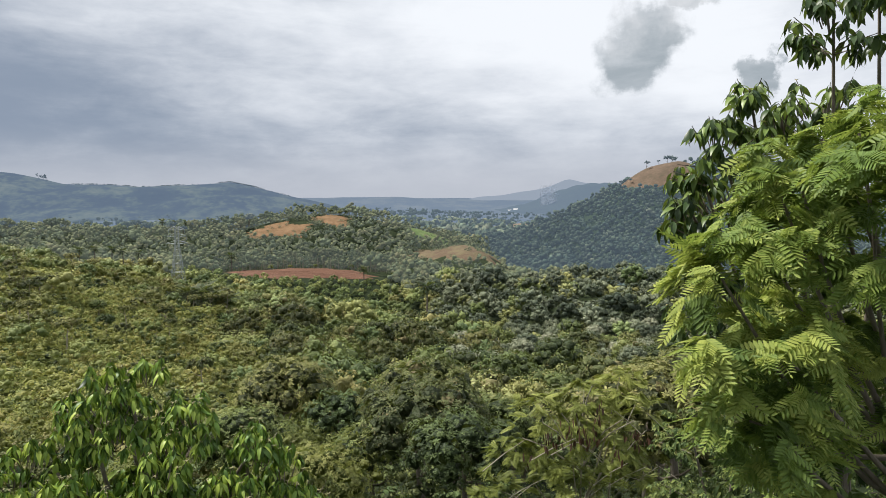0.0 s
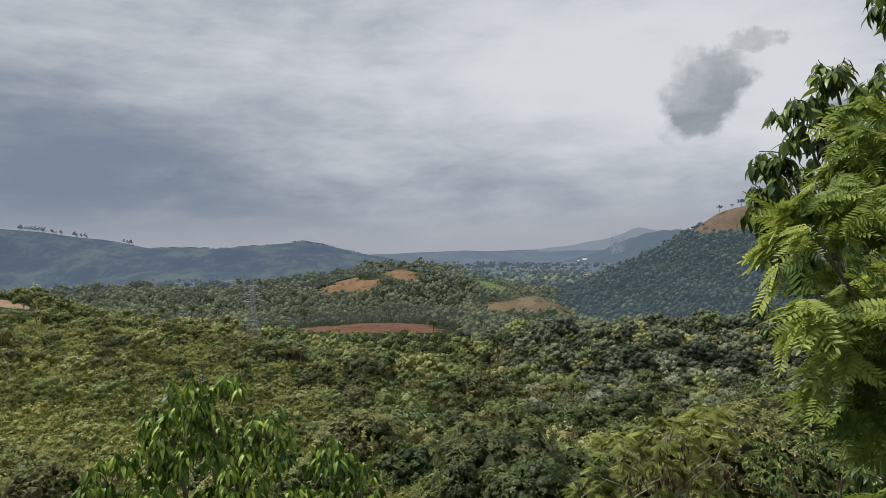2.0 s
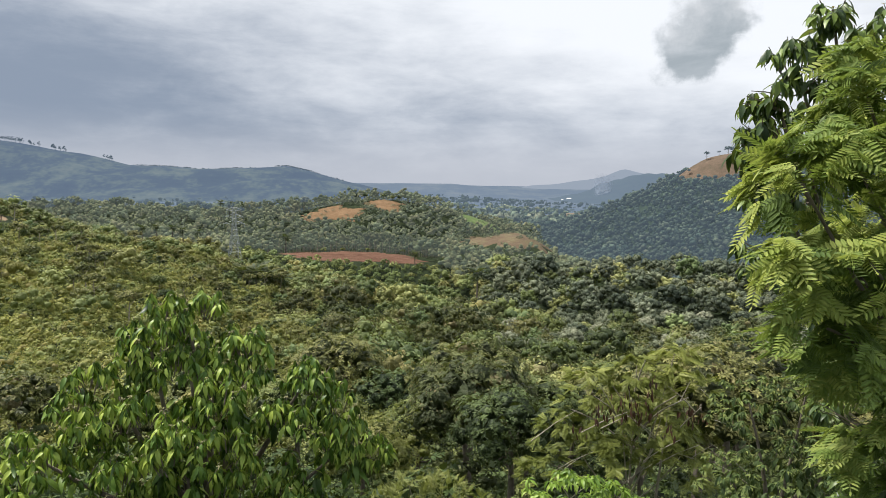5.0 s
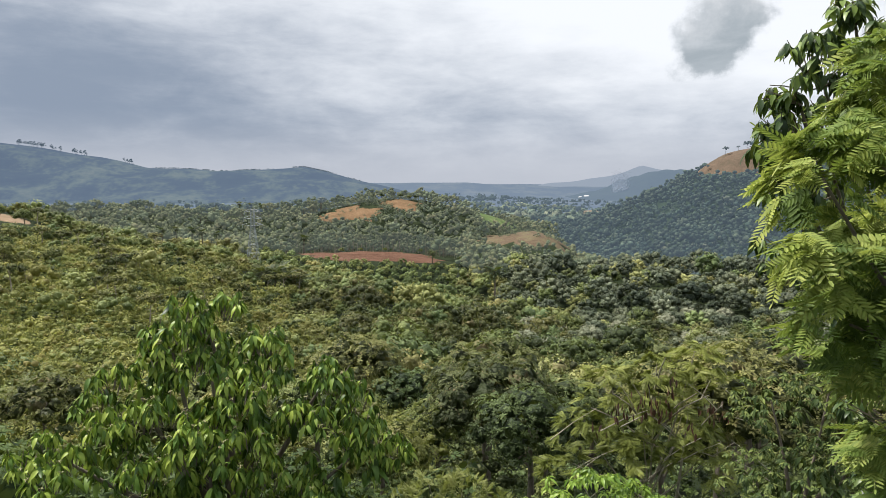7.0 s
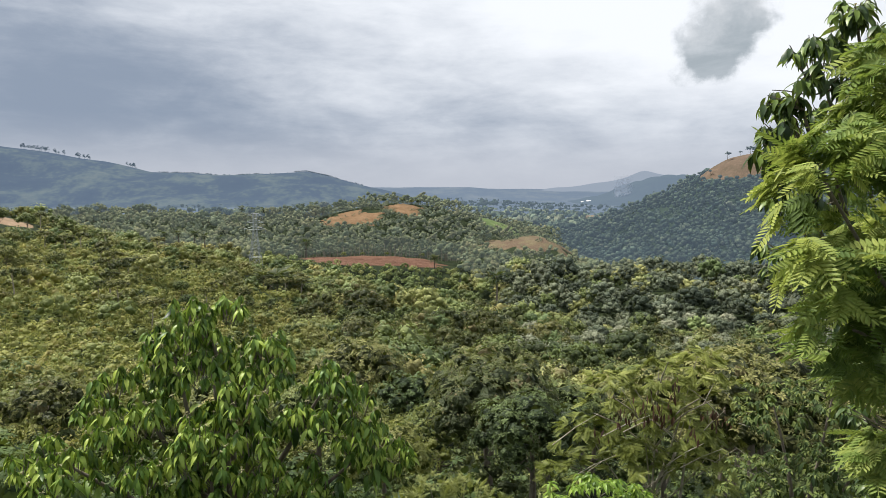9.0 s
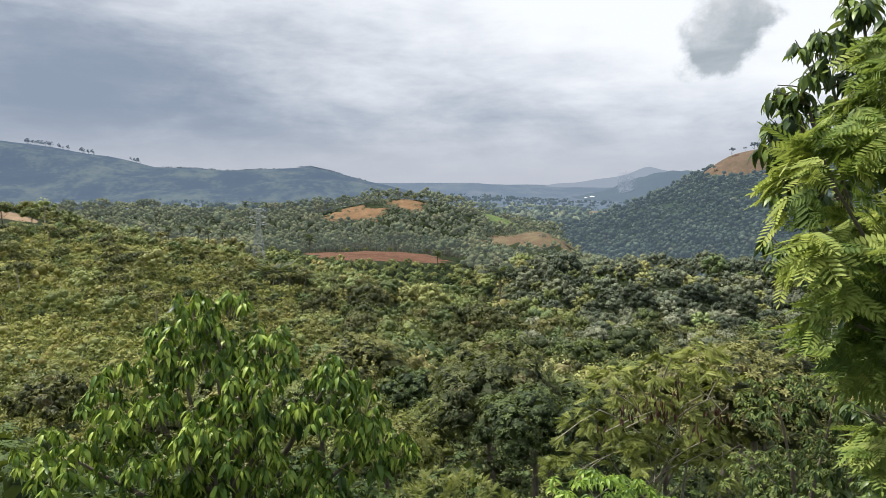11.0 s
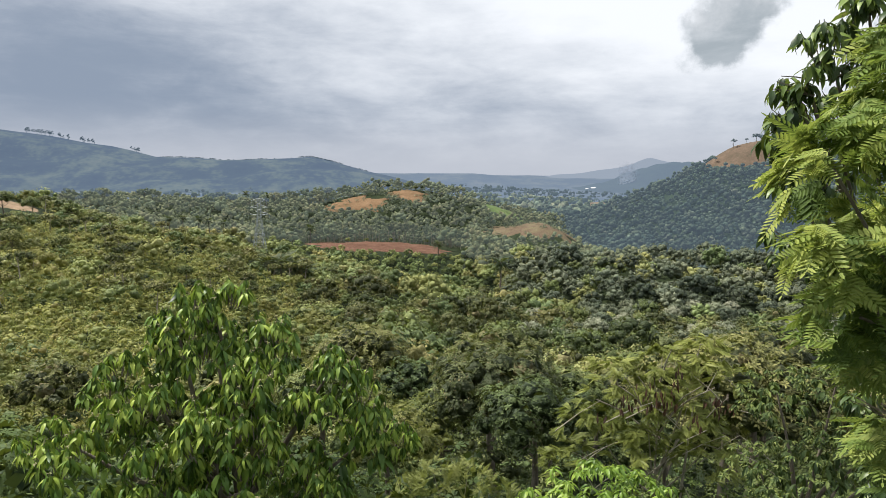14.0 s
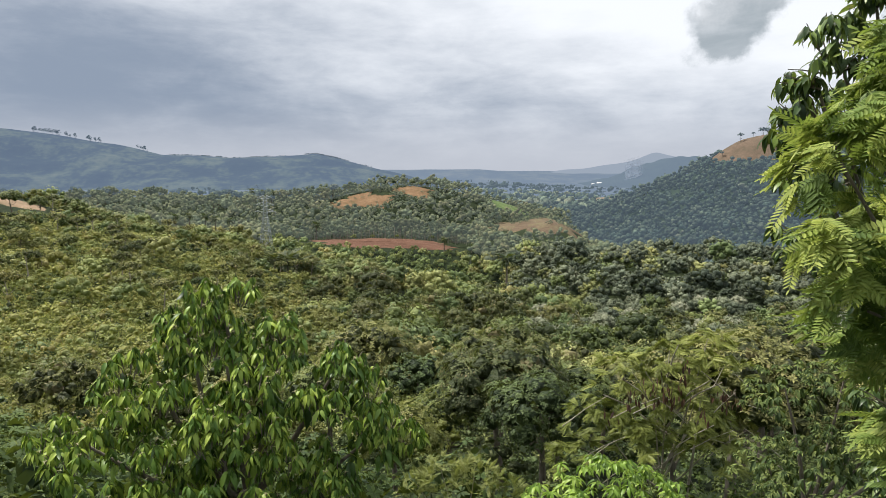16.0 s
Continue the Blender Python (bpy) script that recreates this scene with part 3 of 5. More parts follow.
def ridge_sheet(name, x0, x1, ys, crest, depth, mat, label, n=150, rough=1.0, seed=0, foot=-66.0):
    """A long hill seen from one side: crest gives the height along x, ys the line of its crest."""
    k = np.linspace(-1, 1, 45)
    x = np.linspace(x0, x1, n)
    kk, xx = np.meshgrid(k, x, indexing="ij")
    top = crest(xx)
    spur = waves(xx, kk * depth, 95, seed) * 16 * rough + np.abs(np.sin(xx / 190 + 1.3 * kk + seed)) * 26 * rough
    prof = np.cos(np.clip(kk, -1, 1) * math.pi / 2) ** 1.25
    fade = np.sin(np.clip(np.abs(kk), 0, 1) * math.pi) ** 1.7
    z = foot + (top - foot) * prof - spur * fade * np.clip((top - foot) / 140, 0.05, 1)
    yy = ys(xx) + kk * depth
    return tagged(sheet(name, xx, yy, z, mat), label, "hill", kind="structure")


def ridge_crest(x):
    return np.interp(x, [-2600, -1900, -1300, -1020, -900, -700, -560, -440, -330, -200, -60, 60],
                     [110, 150, 120, 75, 46, 36, 38, 50, 22, -10, -48, -68]) + 1.5 * np.sin(x / 33)


ridge_line = lambda x: 2250 + (x + 450) * 0.22
ridge_sheet("backdrop_ridge", -2600, 60, ridge_line, ridge_crest, 640, RIDGE, "long wooded ridge across the valley, blue-green with haze", n=220, seed=1)
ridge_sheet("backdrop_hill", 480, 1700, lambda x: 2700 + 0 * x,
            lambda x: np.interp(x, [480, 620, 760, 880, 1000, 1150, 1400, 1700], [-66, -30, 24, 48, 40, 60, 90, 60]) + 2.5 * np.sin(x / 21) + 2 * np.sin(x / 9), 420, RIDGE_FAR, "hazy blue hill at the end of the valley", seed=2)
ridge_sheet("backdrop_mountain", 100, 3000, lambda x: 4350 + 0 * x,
            lambda x: np.interp(x, [100, 500, 760, 1000, 1150, 1240, 1310, 1450, 1700, 2300, 3000], [-40, -40, -6, 30, 66, 92, 76, 58, 50, 80, 70]) + 4 * np.sin(x / 47) + 5 * np.sin(x / 103 + 1), 480, MOUNTAIN, "mountain on the horizon, pale blue with haze", seed=3, rough=0.4)


def build_plain():
    ang = np.linspace(-1.0, 1.0, 80)
    rad = np.geomspace(1250, 4920, 40)
    r, a = np.meshgrid(rad, ang, indexing="ij")
    x, y = r * np.sin(a), r * np.cos(a)
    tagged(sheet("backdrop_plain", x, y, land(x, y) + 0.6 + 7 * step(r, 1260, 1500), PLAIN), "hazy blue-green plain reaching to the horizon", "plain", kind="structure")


build_plain()

# ---- woods ----


def jittered(x0, x1, y0, y1, gap, r=rng):
    """Points strewn over a fan ahead of the viewer."""
    xs, ys = np.meshgrid(np.arange(x0, x1, gap), np.arange(y0, y1, gap))
    p = np.stack([xs.ravel(), ys.ravel()], -1) + r.uniform(-0.5, 0.5, (xs.size, 2)) * gap * 0.95
    u = p[:, 0] / np.maximum(p[:, 1], 1)
    far = p[:, 1] > 120
    return p[(u > np.where(far, -0.71, -0.80)) & (u < np.where(far, 0.83, 0.98)) & (p[:, 1] > y0)]


def low_front(p):
    """The strip below the red field, where only low growth stands."""
    return (p[:, 0] > -92) & (p[:, 0] < 6) & (p[:, 1] > 336) & (p[:, 1] < 376)


def shrubby(x, y):
    """How far the ground belongs to the shrub slope of the spur (0 to 1)."""
    return step(x / np.maximum(y, 1), -0.17, -0.25) * step(y, 42, 55) * step(y + 0.35 * x, 232, 195)


def far_crown_set(n, lobes, clumps, seed, clump=0.55, shapes=CARD, shrink=0.84, tall=1.5, up=0.2, inner=0, ball=None, lo=0.62, hi=0.9):
    """Crowns one metre in radius, to be stamped many times into one wood."""
    out = []
    for i in range(n):
        r = np.random.default_rng(seed + i)
        crown = crown_lobes(r, 1.0, tall, lobes)
        s = crown_soup(r, crown, clumps, shapes, clump, shrink, up, inner, loose=0.3, depth=0.12)
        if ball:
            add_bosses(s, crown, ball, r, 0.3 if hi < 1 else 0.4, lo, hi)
        v = np.concatenate(s.v)
        q = np.concatenate(s.q) if s.q else np.zeros((0, 4), int)
        out.append((v, q, np.concatenate(s.t) if s.t else np.zeros((0, 3), int), (np.concatenate(s.tint) - 0.5) * 0.7, np.concatenate(s.nrm)))
    return out


def wood(name, pts, radius, tall, shapes, mat, label, category="woods", r=rng, vary=0.27):
    s = Soup()
    n = len(pts)
    z = land(pts[:, 0], pts[:, 1])
    pick = r.integers(0, len(shapes), n)
    turn = r.uniform(0, 2 * np.pi, n)
    rad = radius * np.clip(np.exp(r.normal(0, vary, n)), 0.5, 1.7)
    high = tall * r.uniform(0.1, 1.7, n)
    tint, hue = r.uniform(0.1, 0.95, n), r.uniform(0, 1, n)
    for i, sh in enumerate(shapes):
        k = pick == i
        at = np.stack([pts[k, 0], pts[k, 1], z[k] + high[k]], -1)
        a = np.stack([np.cos(turn[k]), np.sin(turn[k]), 0 * turn[k]], -1)
        b = np.stack([-np.sin(turn[k]), np.cos(turn[k]), 0 * turn[k]], -1)
        s.stamp(sh, at, a, b, rad[k], tint[k], hue[k])
    return tagged(part(name, s, mat), label, category, kind="stuff")


def trunks(name, pts, tall, girth, mat, label, r=rng):
    s = Soup()
    k = np.array([[-.5, -.5, 0], [.5, -.5, 0], [.5, .5, 0], [-.5, .5, 0], [-.3, -.3, 1], [.3, -.3, 1], [.3, .3, 1], [-.3, .3, 1]]) * (girth / tall, girth / tall, 1)
    q = np.array([(0, 1, 5, 4), (1, 2, 6, 5), (2, 3, 7, 6), (3, 0, 4, 7)])
    at = np.stack([pts[:, 0], pts[:, 1], land(pts[:, 0], pts[:, 1]) - 0.2], -1)
    n = len(pts)
    a, b = np.tile([1.0, 0, 0], (n, 1)), np.tile([0, 1.0, 0], (n, 1))
    s.stamp((k, q, np.zeros((0, 3), int)), at, a, b, tall * r.uniform(0.8, 1.2, n))
    return tagged(part(name, s, mat), label, "trunks", kind="stuff")


MID = far_crown_set(6, 13, 360, 100, 0.115, ball=BALL1, lo=0.48, hi=0.78)
MID_NEAR = far_crown_set(6, 16, 560, 120, 0.088, ball=BALL1, lo=0.45, hi=0.8)
MID2 = far_crown_set(6, 11, 180, 150, 0.135, ball=BALL1, lo=0.6, hi=0.9)
MID_SOFT = far_crown_set(6, 9, 220, 170, 0.12, tall=1.3, up=0.4, ball=BALL1, lo=0.48, hi=0.78)
FAR = far_crown_set(6, 4, 30, 200, 0.22, ball=BALL1, lo=0.78, hi=1.08)
SMALL = far_crown_set(8, 4, 20, 250, 0.22, tall=1.7, ball=BALL1, lo=0.78, hi=1.1)
TINY = far_crown_set(4, 1, 14, 300, 0.6, tall=1.2, ball=BALL1, lo=0.9, hi=1.6)
UPRIGHT = far_crown_set(4, 4, 30, 320, 0.45, tall=2.6, ball=BALL1, lo=0.7, hi=1.1)
SHRUB = far_crown_set(6, 4, 120, 400, 0.145, tall=1.2, up=0.5, ball=BALL1, lo=0.45, hi=0.72)
SHRUB_NEAR = far_crown_set(6, 8, 250, 430, 0.105, tall=1.35, up=0.4, ball=BALL1, lo=0.35, hi=0.65)
GROWTH = far_crown_set(4, 5, 120, 450, 0.15, SPRIG6, tall=1.2, up=0.9, inner=6)

# individual trees: crown and trunk of their own, shared between alike trees


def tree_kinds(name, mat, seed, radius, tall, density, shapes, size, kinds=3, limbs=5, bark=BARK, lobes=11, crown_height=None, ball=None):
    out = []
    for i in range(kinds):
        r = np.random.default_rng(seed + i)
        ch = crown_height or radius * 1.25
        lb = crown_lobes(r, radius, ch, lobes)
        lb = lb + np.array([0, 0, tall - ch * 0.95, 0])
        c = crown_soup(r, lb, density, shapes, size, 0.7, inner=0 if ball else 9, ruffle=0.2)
        # without a ball given, knobs are tinted dark to paint shade into the gaps
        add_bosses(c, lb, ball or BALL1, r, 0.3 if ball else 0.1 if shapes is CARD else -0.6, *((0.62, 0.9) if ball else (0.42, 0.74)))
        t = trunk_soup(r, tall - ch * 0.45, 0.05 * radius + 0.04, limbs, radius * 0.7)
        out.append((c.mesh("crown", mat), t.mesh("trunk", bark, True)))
    return out


def plant(name, kind, x, y, turn, scale, label, category="tree", group="", z=None):
    base = new(name)
    base.empty_display_size = 0.3
    base.matrix_basis = pose(x, y, float(land(x, y)) - 0.1 if z is None else z, 0, 0, turn) @ Matrix.Diagonal((scale, scale, scale, 1))
    for nm, me in zip(("crown", "trunk"), kind):
        ob = new(nm, me)
        ob.parent = base
    return tagged(base, label, category, group)


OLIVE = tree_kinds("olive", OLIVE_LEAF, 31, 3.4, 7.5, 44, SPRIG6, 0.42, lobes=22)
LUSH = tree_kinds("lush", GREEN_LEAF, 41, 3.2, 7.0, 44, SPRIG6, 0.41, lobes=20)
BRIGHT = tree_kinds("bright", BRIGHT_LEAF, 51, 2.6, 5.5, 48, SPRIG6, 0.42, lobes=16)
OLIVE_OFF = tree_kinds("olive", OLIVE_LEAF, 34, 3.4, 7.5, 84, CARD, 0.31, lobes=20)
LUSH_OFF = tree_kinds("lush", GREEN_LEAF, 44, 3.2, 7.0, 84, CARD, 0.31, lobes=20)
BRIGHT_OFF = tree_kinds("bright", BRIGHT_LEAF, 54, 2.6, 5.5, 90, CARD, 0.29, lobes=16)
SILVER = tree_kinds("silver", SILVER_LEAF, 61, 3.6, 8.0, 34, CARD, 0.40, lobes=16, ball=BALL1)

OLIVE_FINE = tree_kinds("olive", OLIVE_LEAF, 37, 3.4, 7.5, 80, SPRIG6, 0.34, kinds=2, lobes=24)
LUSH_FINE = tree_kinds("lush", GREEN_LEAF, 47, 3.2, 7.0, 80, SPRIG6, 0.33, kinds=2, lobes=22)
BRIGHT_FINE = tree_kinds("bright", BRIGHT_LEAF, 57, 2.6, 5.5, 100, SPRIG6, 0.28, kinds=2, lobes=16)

# trees that stand out on the near slope: kind, x, y, top above the ground, scale
STANDOUT = [
    (OLIVE, 10.5, 25.5, 0.9), (OLIVE, 3.2, 43, 1.12), (LUSH, 7.2, 46, 1.1), (OLIVE, 4.2, 62, 1.38), (OLIVE, -9.5, 77, 1.42), (LUSH, 4.5, 34, 0.85),
    (BRIGHT, -2.6, 31, 0.8), (BRIGHT, 14.5, 66, 1.15), (OLIVE, 19.5, 43, 1.3), (OLIVE, 15.5, 52, 1.1), (LUSH, -3.5, 71, 1.1),
    (BRIGHT, 11.5, 55, 1.2), (LUSH, -20, 62, 0.95), (OLIVE, -15, 50, 0.75), (LUSH, 26, 60, 1.25), (OLIVE, 32, 52, 1.2), (LUSH, 11, 33, 0.8),
]


def build_near_woods():
    r = np.random.default_rng(5)
    taken = []
    for i, (kind, x, y, sc) in enumerate(STANDOUT):
        lab = {id(OLIVE): "round olive-green tree with rosettes of leaves", id(LUSH): "dense dark green broadleaf tree on the slope", id(BRIGHT): "small bright yellow-green tree on the slope"}[id(kind)]
        if y < 50:
            kind = {id(OLIVE): OLIVE_FINE, id(LUSH): LUSH_FINE, id(BRIGHT): BRIGHT_FINE}[id(kind)]
        plant("broadleaf_tree", kind[i % len(kind)], x, y, r.uniform(0, 360), sc * 1.12, lab, group="trees on the near slope")
        taken.append((x, y, 3.4 * sc + 1.4))
    p = jittered(-130, 140, 40, 98, 6.0, r)
    r.shuffle(p)
    for x, y in p:
        if shrubby(x, y) > 0.25 and r.uniform() < 0.94:
            continue
        if any(math.hypot(x - a, y - b) < c + 1.6 for a, b, c in taken):
            continue
        if y < 60 and -0.16 < x / y < -0.02:
            continue
        o, l, b = (OLIVE_FINE, LUSH_FINE, BRIGHT_FINE) if y < 48 else (OLIVE, LUSH, BRIGHT) if y < 72 else (OLIVE_OFF, LUSH_OFF, BRIGHT_OFF)
        kind, lab = ((o, "olive-green broadleaf tree among the near woods"), (l, "dark green broadleaf tree among the near woods"), (b, "light green young tree among the near woods"))[r.choice(3, p=[0.4, 0.42, 0.18])]
        sc = r.uniform(0.55, 1.1)
        plant("broadleaf_tree", kind[r.integers(3) % len(kind)], x, y, r.uniform(0, 360), sc, lab, group="trees on the near slope")
        taken.append((x, y, 3.0 * sc))


def build_mid_woods():
    r = np.random.default_rng(9)
    p = jittered(-280, 330, 84, 345, 7.2, r)
    p = p[(p[:, 1] > 98) | (r.uniform(size=len(p)) < 0.5)]
    p = p[~is_bare(p[:, 0], p[:, 1]) & ~low_front(p)]
    p = p[(r.uniform(size=len(p)) > shrubby(p[:, 0], p[:, 1]) * 0.93)]
    x, y = p[:, 0], p[:, 1]
    spur = (x / y < -0.15) & (y < 300)
    p, x, y = p[~spur], x[~spur], y[~spur]
    right = step(x / y, 0.04, 0.14) * step(y, 170, 200)
    silver = r.uniform(size=len(p)) < right * 0.62
    near = silver & (y < 262)
    count = 0
    for i in np.flatnonzero(near):
        if count < 150:
            plant("silvery_tree", SILVER[r.integers(3)], x[i], y[i], r.uniform(0, 360), r.uniform(0.7, 1.15), "grey-green tree with silvery leaf clusters", group="silvery trees on the valley side")
            count += 1
        else:
            near[i] = False
    rest = p[silver & ~near]
    wood("silvery_woods", rest, 4.6, 2.4, MID2, SILVER_LEAF, "grey-green silvery woods along the valley side")
    other = p[~silver]
    half = r.uniform(size=len(other)) + np.where(waves(other[:, 0], other[:, 1], 22, 8) > 0.2, 0.12, -0.06)
    back = other[:, 1] > 235
    close = other[:, 1] < 128
    wood("near_valley_woods", other[(half < 0.45) & close], 4.2, 2.0, MID_NEAR, GREEN_LEAF, "dense green woods at the foot of the near slope")
    wood("near_olive_woods", other[(half >= 0.45) & (half < 0.8) & close], 4.2, 2.0, MID_NEAR, OLIVE_LEAF, "olive-green woods at the foot of the near slope")
    back |= close
    wood("valley_woods", other[(half < 0.45) & ~back], 4.2, 2.0, MID, GREEN_LEAF, "dense green woods filling the valley")
    wood("olive_woods", other[(half >= 0.45) & (half < 0.8) & ~back], 4.2, 2.0, MID, OLIVE_LEAF, "olive-green woods on the valley slopes")
    back &= ~close
    wood("far_valley_woods", other[(half < 0.45) & back], 4.3, 2.0, MID2, GREEN_LEAF, "dense green woods on the far valley side")
    wood("far_olive_woods", other[(half >= 0.45) & (half < 0.8) & back], 4.2, 1.8, MID2, OLIVE_LEAF, "olive-green woods on the far valley side")
    wood("light_woods", other[half >= 0.8], 3.5, 1.5, MID, OLIVE_LEAF, "pale olive young woods on the valley slopes")


def build_spur_woods():
    r = np.random.default_rng(10)
    p = jittered(-270, -10, 110, 305, 4.3, r)
    x, y = p[:, 0], p[:, 1]
    keep = (x / y < -0.15) & ~is_bare(x, y) & (r.uniform(size=len(p)) > shrubby(x, y) * 0.88) & (y > 130)
    p = p[keep]
    k = r.uniform(size=len(p)) + 0.22 * np.tanh(waves(p[:, 0], p[:, 1], 14, 3))
    wood("spur_woods", p[k < 0.45], 2.7, 0.8, MID_SOFT, SHRUB_LEAF, "yellow-green young woods on the spur")
    wood("spur_olive_woods", p[(k >= 0.45) & (k < 0.72)], 2.8, 1.2, MID_SOFT, OLIVE_LEAF, "olive young woods on the spur")
    wood("spur_green_woods", p[k >= 0.72], 3.1, 1.4, MID_SOFT, GREEN_LEAF, "green trees scattered over the spur")


def build_shrubs():
    r = np.random.default_rng(11)
    p = jittered(-190, 0, 42, 240, 2.7, r)
    s = shrubby(p[:, 0], p[:, 1])
    p = p[(r.uniform(size=len(p)) < s) & ~is_bare(p[:, 0], p[:, 1])]
    half = r.uniform(size=len(p))
    near = p[:, 1] < 92
    wood("near_shrubs", p[(half < 0.75) & near], 1.75, 0.5, SHRUB_NEAR, SHRUB_LEAF, "yellow-green shrubs on the near flank of the spur", "shrubs", vary=0.38)
    wood("shrubs", p[(half < 0.75) & ~near], 2.1, 0.2, SHRUB, SHRUB_LEAF, "yellow-green shrubs covering the spur", "shrubs")
    wood("near_green_shrubs", p[(half >= 0.75) & near], 2.0, 0.25, SHRUB_NEAR, GREEN_LEAF, "green shrubs on the near flank of the spur", "shrubs", vary=0.38)
    wood("green_shrubs", p[(half >= 0.75) & ~near], 1.9, 0.3, SHRUB, GREEN_LEAF, "green shrubs covering the spur", "shrubs")
    q = jittered(-52, -6, 22, 50, 2.1, r)
    q = q[(q[:, 0] / q[:, 1] < -0.2) & (r.uniform(size=len(q)) > shrubby(q[:, 0], q[:, 1]))]
    wood("flank_growth", q, 1.4, 0.0, SHRUB_NEAR, SLOPE_LEAF, "low dark green growth at the foot of the spur", "undergrowth")
    q = jittered(-110, 110, 465, 640, 5.0, r)
    q = q[is_bare(q[:, 0], q[:, 1], 1.15) & (waves(q[:, 0], q[:, 1], 7, 4) > 0.45)]
    q2 = jittered(-130, 120, 450, 668, 4.4, r)
    q2 = q2[(is_bare(q2[:, 0], q2[:, 1] + 9, 1.3) | is_bare(q2[:, 0], q2[:, 1] - 16, 1.1)) & ~is_bare(q2[:, 0], q2[:, 1], 1.02)]
    wood("slope_edge_bushes", q2, 2.4, 0.0, SHRUB, WOOD_LEAF, "low green growth round the cleared slopes", "bushes")
    wood("slope_bushes", q, 1.8, 0.0, SHRUB, WOOD_LEAF, "bushes creeping back over the cleared slopes", "bushes")
    q = jittered(-95, 10, 334, 373, 3.9, r)
    wood("field_edge_shrubs", q, 1.6, 0.0, MID2, GREEN_LEAF, "low green scrub along the field's edge", "shrubs")
    q = jittered(-14, 4, 40, 88, 1.9, r)
    q = q[(q[:, 0] / q[:, 1] > -0.13) & (q[:, 0] / q[:, 1] < -0.02)]
    wood("gully_growth", q, 1.3, 2.6, SHRUB_NEAR, BRIGHT_LEAF, "tall light green growth in the gully", "undergrowth")
    q = jittered(-22, 60, 13, 80, 3.7, r)
    q = q[(shrubby(q[:, 0], q[:, 1]) < 0.5) & (q[:, 0] / q[:, 1] < 0.72)]
    low = q[:, 1] < 36
    wood("near_undergrowth", q[low], 1.6, 0.1, GROWTH, SLOPE_LEAF, "leafy green undergrowth below the viewer", "undergrowth")
    q = q[~low]
    wood("slope_undergrowth", q, 1.5, 0.1, SHRUB_NEAR, GREEN_LEAF, "green undergrowth between the near trees", "undergrowth")


def build_far_woods():
    r = np.random.default_rng(13)
    p = jittered(-560, 560, 338, 740, 7.3, r)
    p = p[~((p[:, 0] < 20) & (p[:, 1] > 668)) & (p[:, 0] / p[:, 1] > -0.72) & (p[:, 0] / p[:, 1] < 0.84)]
    p = p[~is_bare(p[:, 0], p[:, 1]) & ~is_bare(p[:, 0], p[:, 1] + 9) & ~low_front(p) ]
    planted = (p[:, 0] > -92) & (p[:, 0] < 12) & (p[:, 1] > 404) & (p[:, 1] < 455)
    p = p[~planted]
    rows = jittered(-92, 12, 410, 455, 4.6, r)
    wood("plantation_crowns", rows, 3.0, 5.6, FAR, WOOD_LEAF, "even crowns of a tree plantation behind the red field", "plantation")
    trunks("plantation_trunks", rows, 6.5, 0.34, PALE_BARK, "straight pale trunks of a tree plantation")
    x, y = p[:, 0], p[:, 1]
    hill = hump(x, y, 360, 690, 125, 190) > 0.16
    hill |= (x > 115) & (y > 430)
    p = p[~hill]
    h = np.concatenate([jittered(90, 560, 425, 708, 6.0, r), jittered(70, 300, 712, 850, 7.5, r)])
    x, y = h[:, 0], h[:, 1]
    hill = (hump(x, y, 360, 690, 125, 190) > 0.16) | ((x > 115) & (y > 430))
    h = h[hill & ~is_bare(x, y, 1.0) & (x / y < 0.84)]
    wood("hill_woods", h, 4.7, -0.5, SMALL, HILL_LEAF, "dense woods covering a steep hill, blue-green with haze", vary=0.3)
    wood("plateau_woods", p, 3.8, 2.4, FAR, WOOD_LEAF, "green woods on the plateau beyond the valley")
    p = jittered(-300, 760, 760, 1560, 15, r)
    keep = (waves(p[:, 0], p[:, 1], 60, 4) > np.where((p[:, 0] / p[:, 1] > 0.03) & (p[:, 0] / p[:, 1] < 0.3), -0.25, -0.5))
    for gap in (0, 60, 120, 180, 240):
        keep &= ~is_bare(p[:, 0], p[:, 1] + gap)
    p = p[keep]
    wood("plain_woods", p, 8.5, 1.0, TINY, HILL_LEAF, "woods on the valley plain, blue-green with haze")
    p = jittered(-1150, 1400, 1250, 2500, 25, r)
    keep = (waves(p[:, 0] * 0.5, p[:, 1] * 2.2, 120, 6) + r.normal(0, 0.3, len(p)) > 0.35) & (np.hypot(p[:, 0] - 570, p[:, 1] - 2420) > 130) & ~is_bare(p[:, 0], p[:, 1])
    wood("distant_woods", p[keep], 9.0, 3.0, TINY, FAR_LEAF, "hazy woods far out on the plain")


build_near_woods()
build_mid_woods()
build_spur_woods()
build_shrubs()
build_far_woods()

# ---- the trees close to the viewer ----
UP = np.array([0, 0, 1.0])
LEAF_WIDE, LEAF_LONG = leaf_shape(0.38, 0.70, 0.06), leaf_shape(0.36, 0.40, 0.05)
LEAF_DARK = leaf_shape(0.40, 0.50, 0.05)
FROND = [frond_shape(8, 0.235, 0.22, 0.34, True), frond_shape(9, 0.22, 0.38, 0.34, True), frond_shape(7, 0.24, 0.30, 0.36, True)]
FINE_FROND = [frond_shape(15, 0.17, 0.30, 0.26), frond_shape(14, 0.16, 0.15, 0.28)]
YOUNG_LEAF = leaf_material("young_leaf", (0.26, 0.21, 0.09), (0.36, 0.30, 0.14), (0.48, 0.44, 0.20), 0.5, 0.3, apart=0.1)
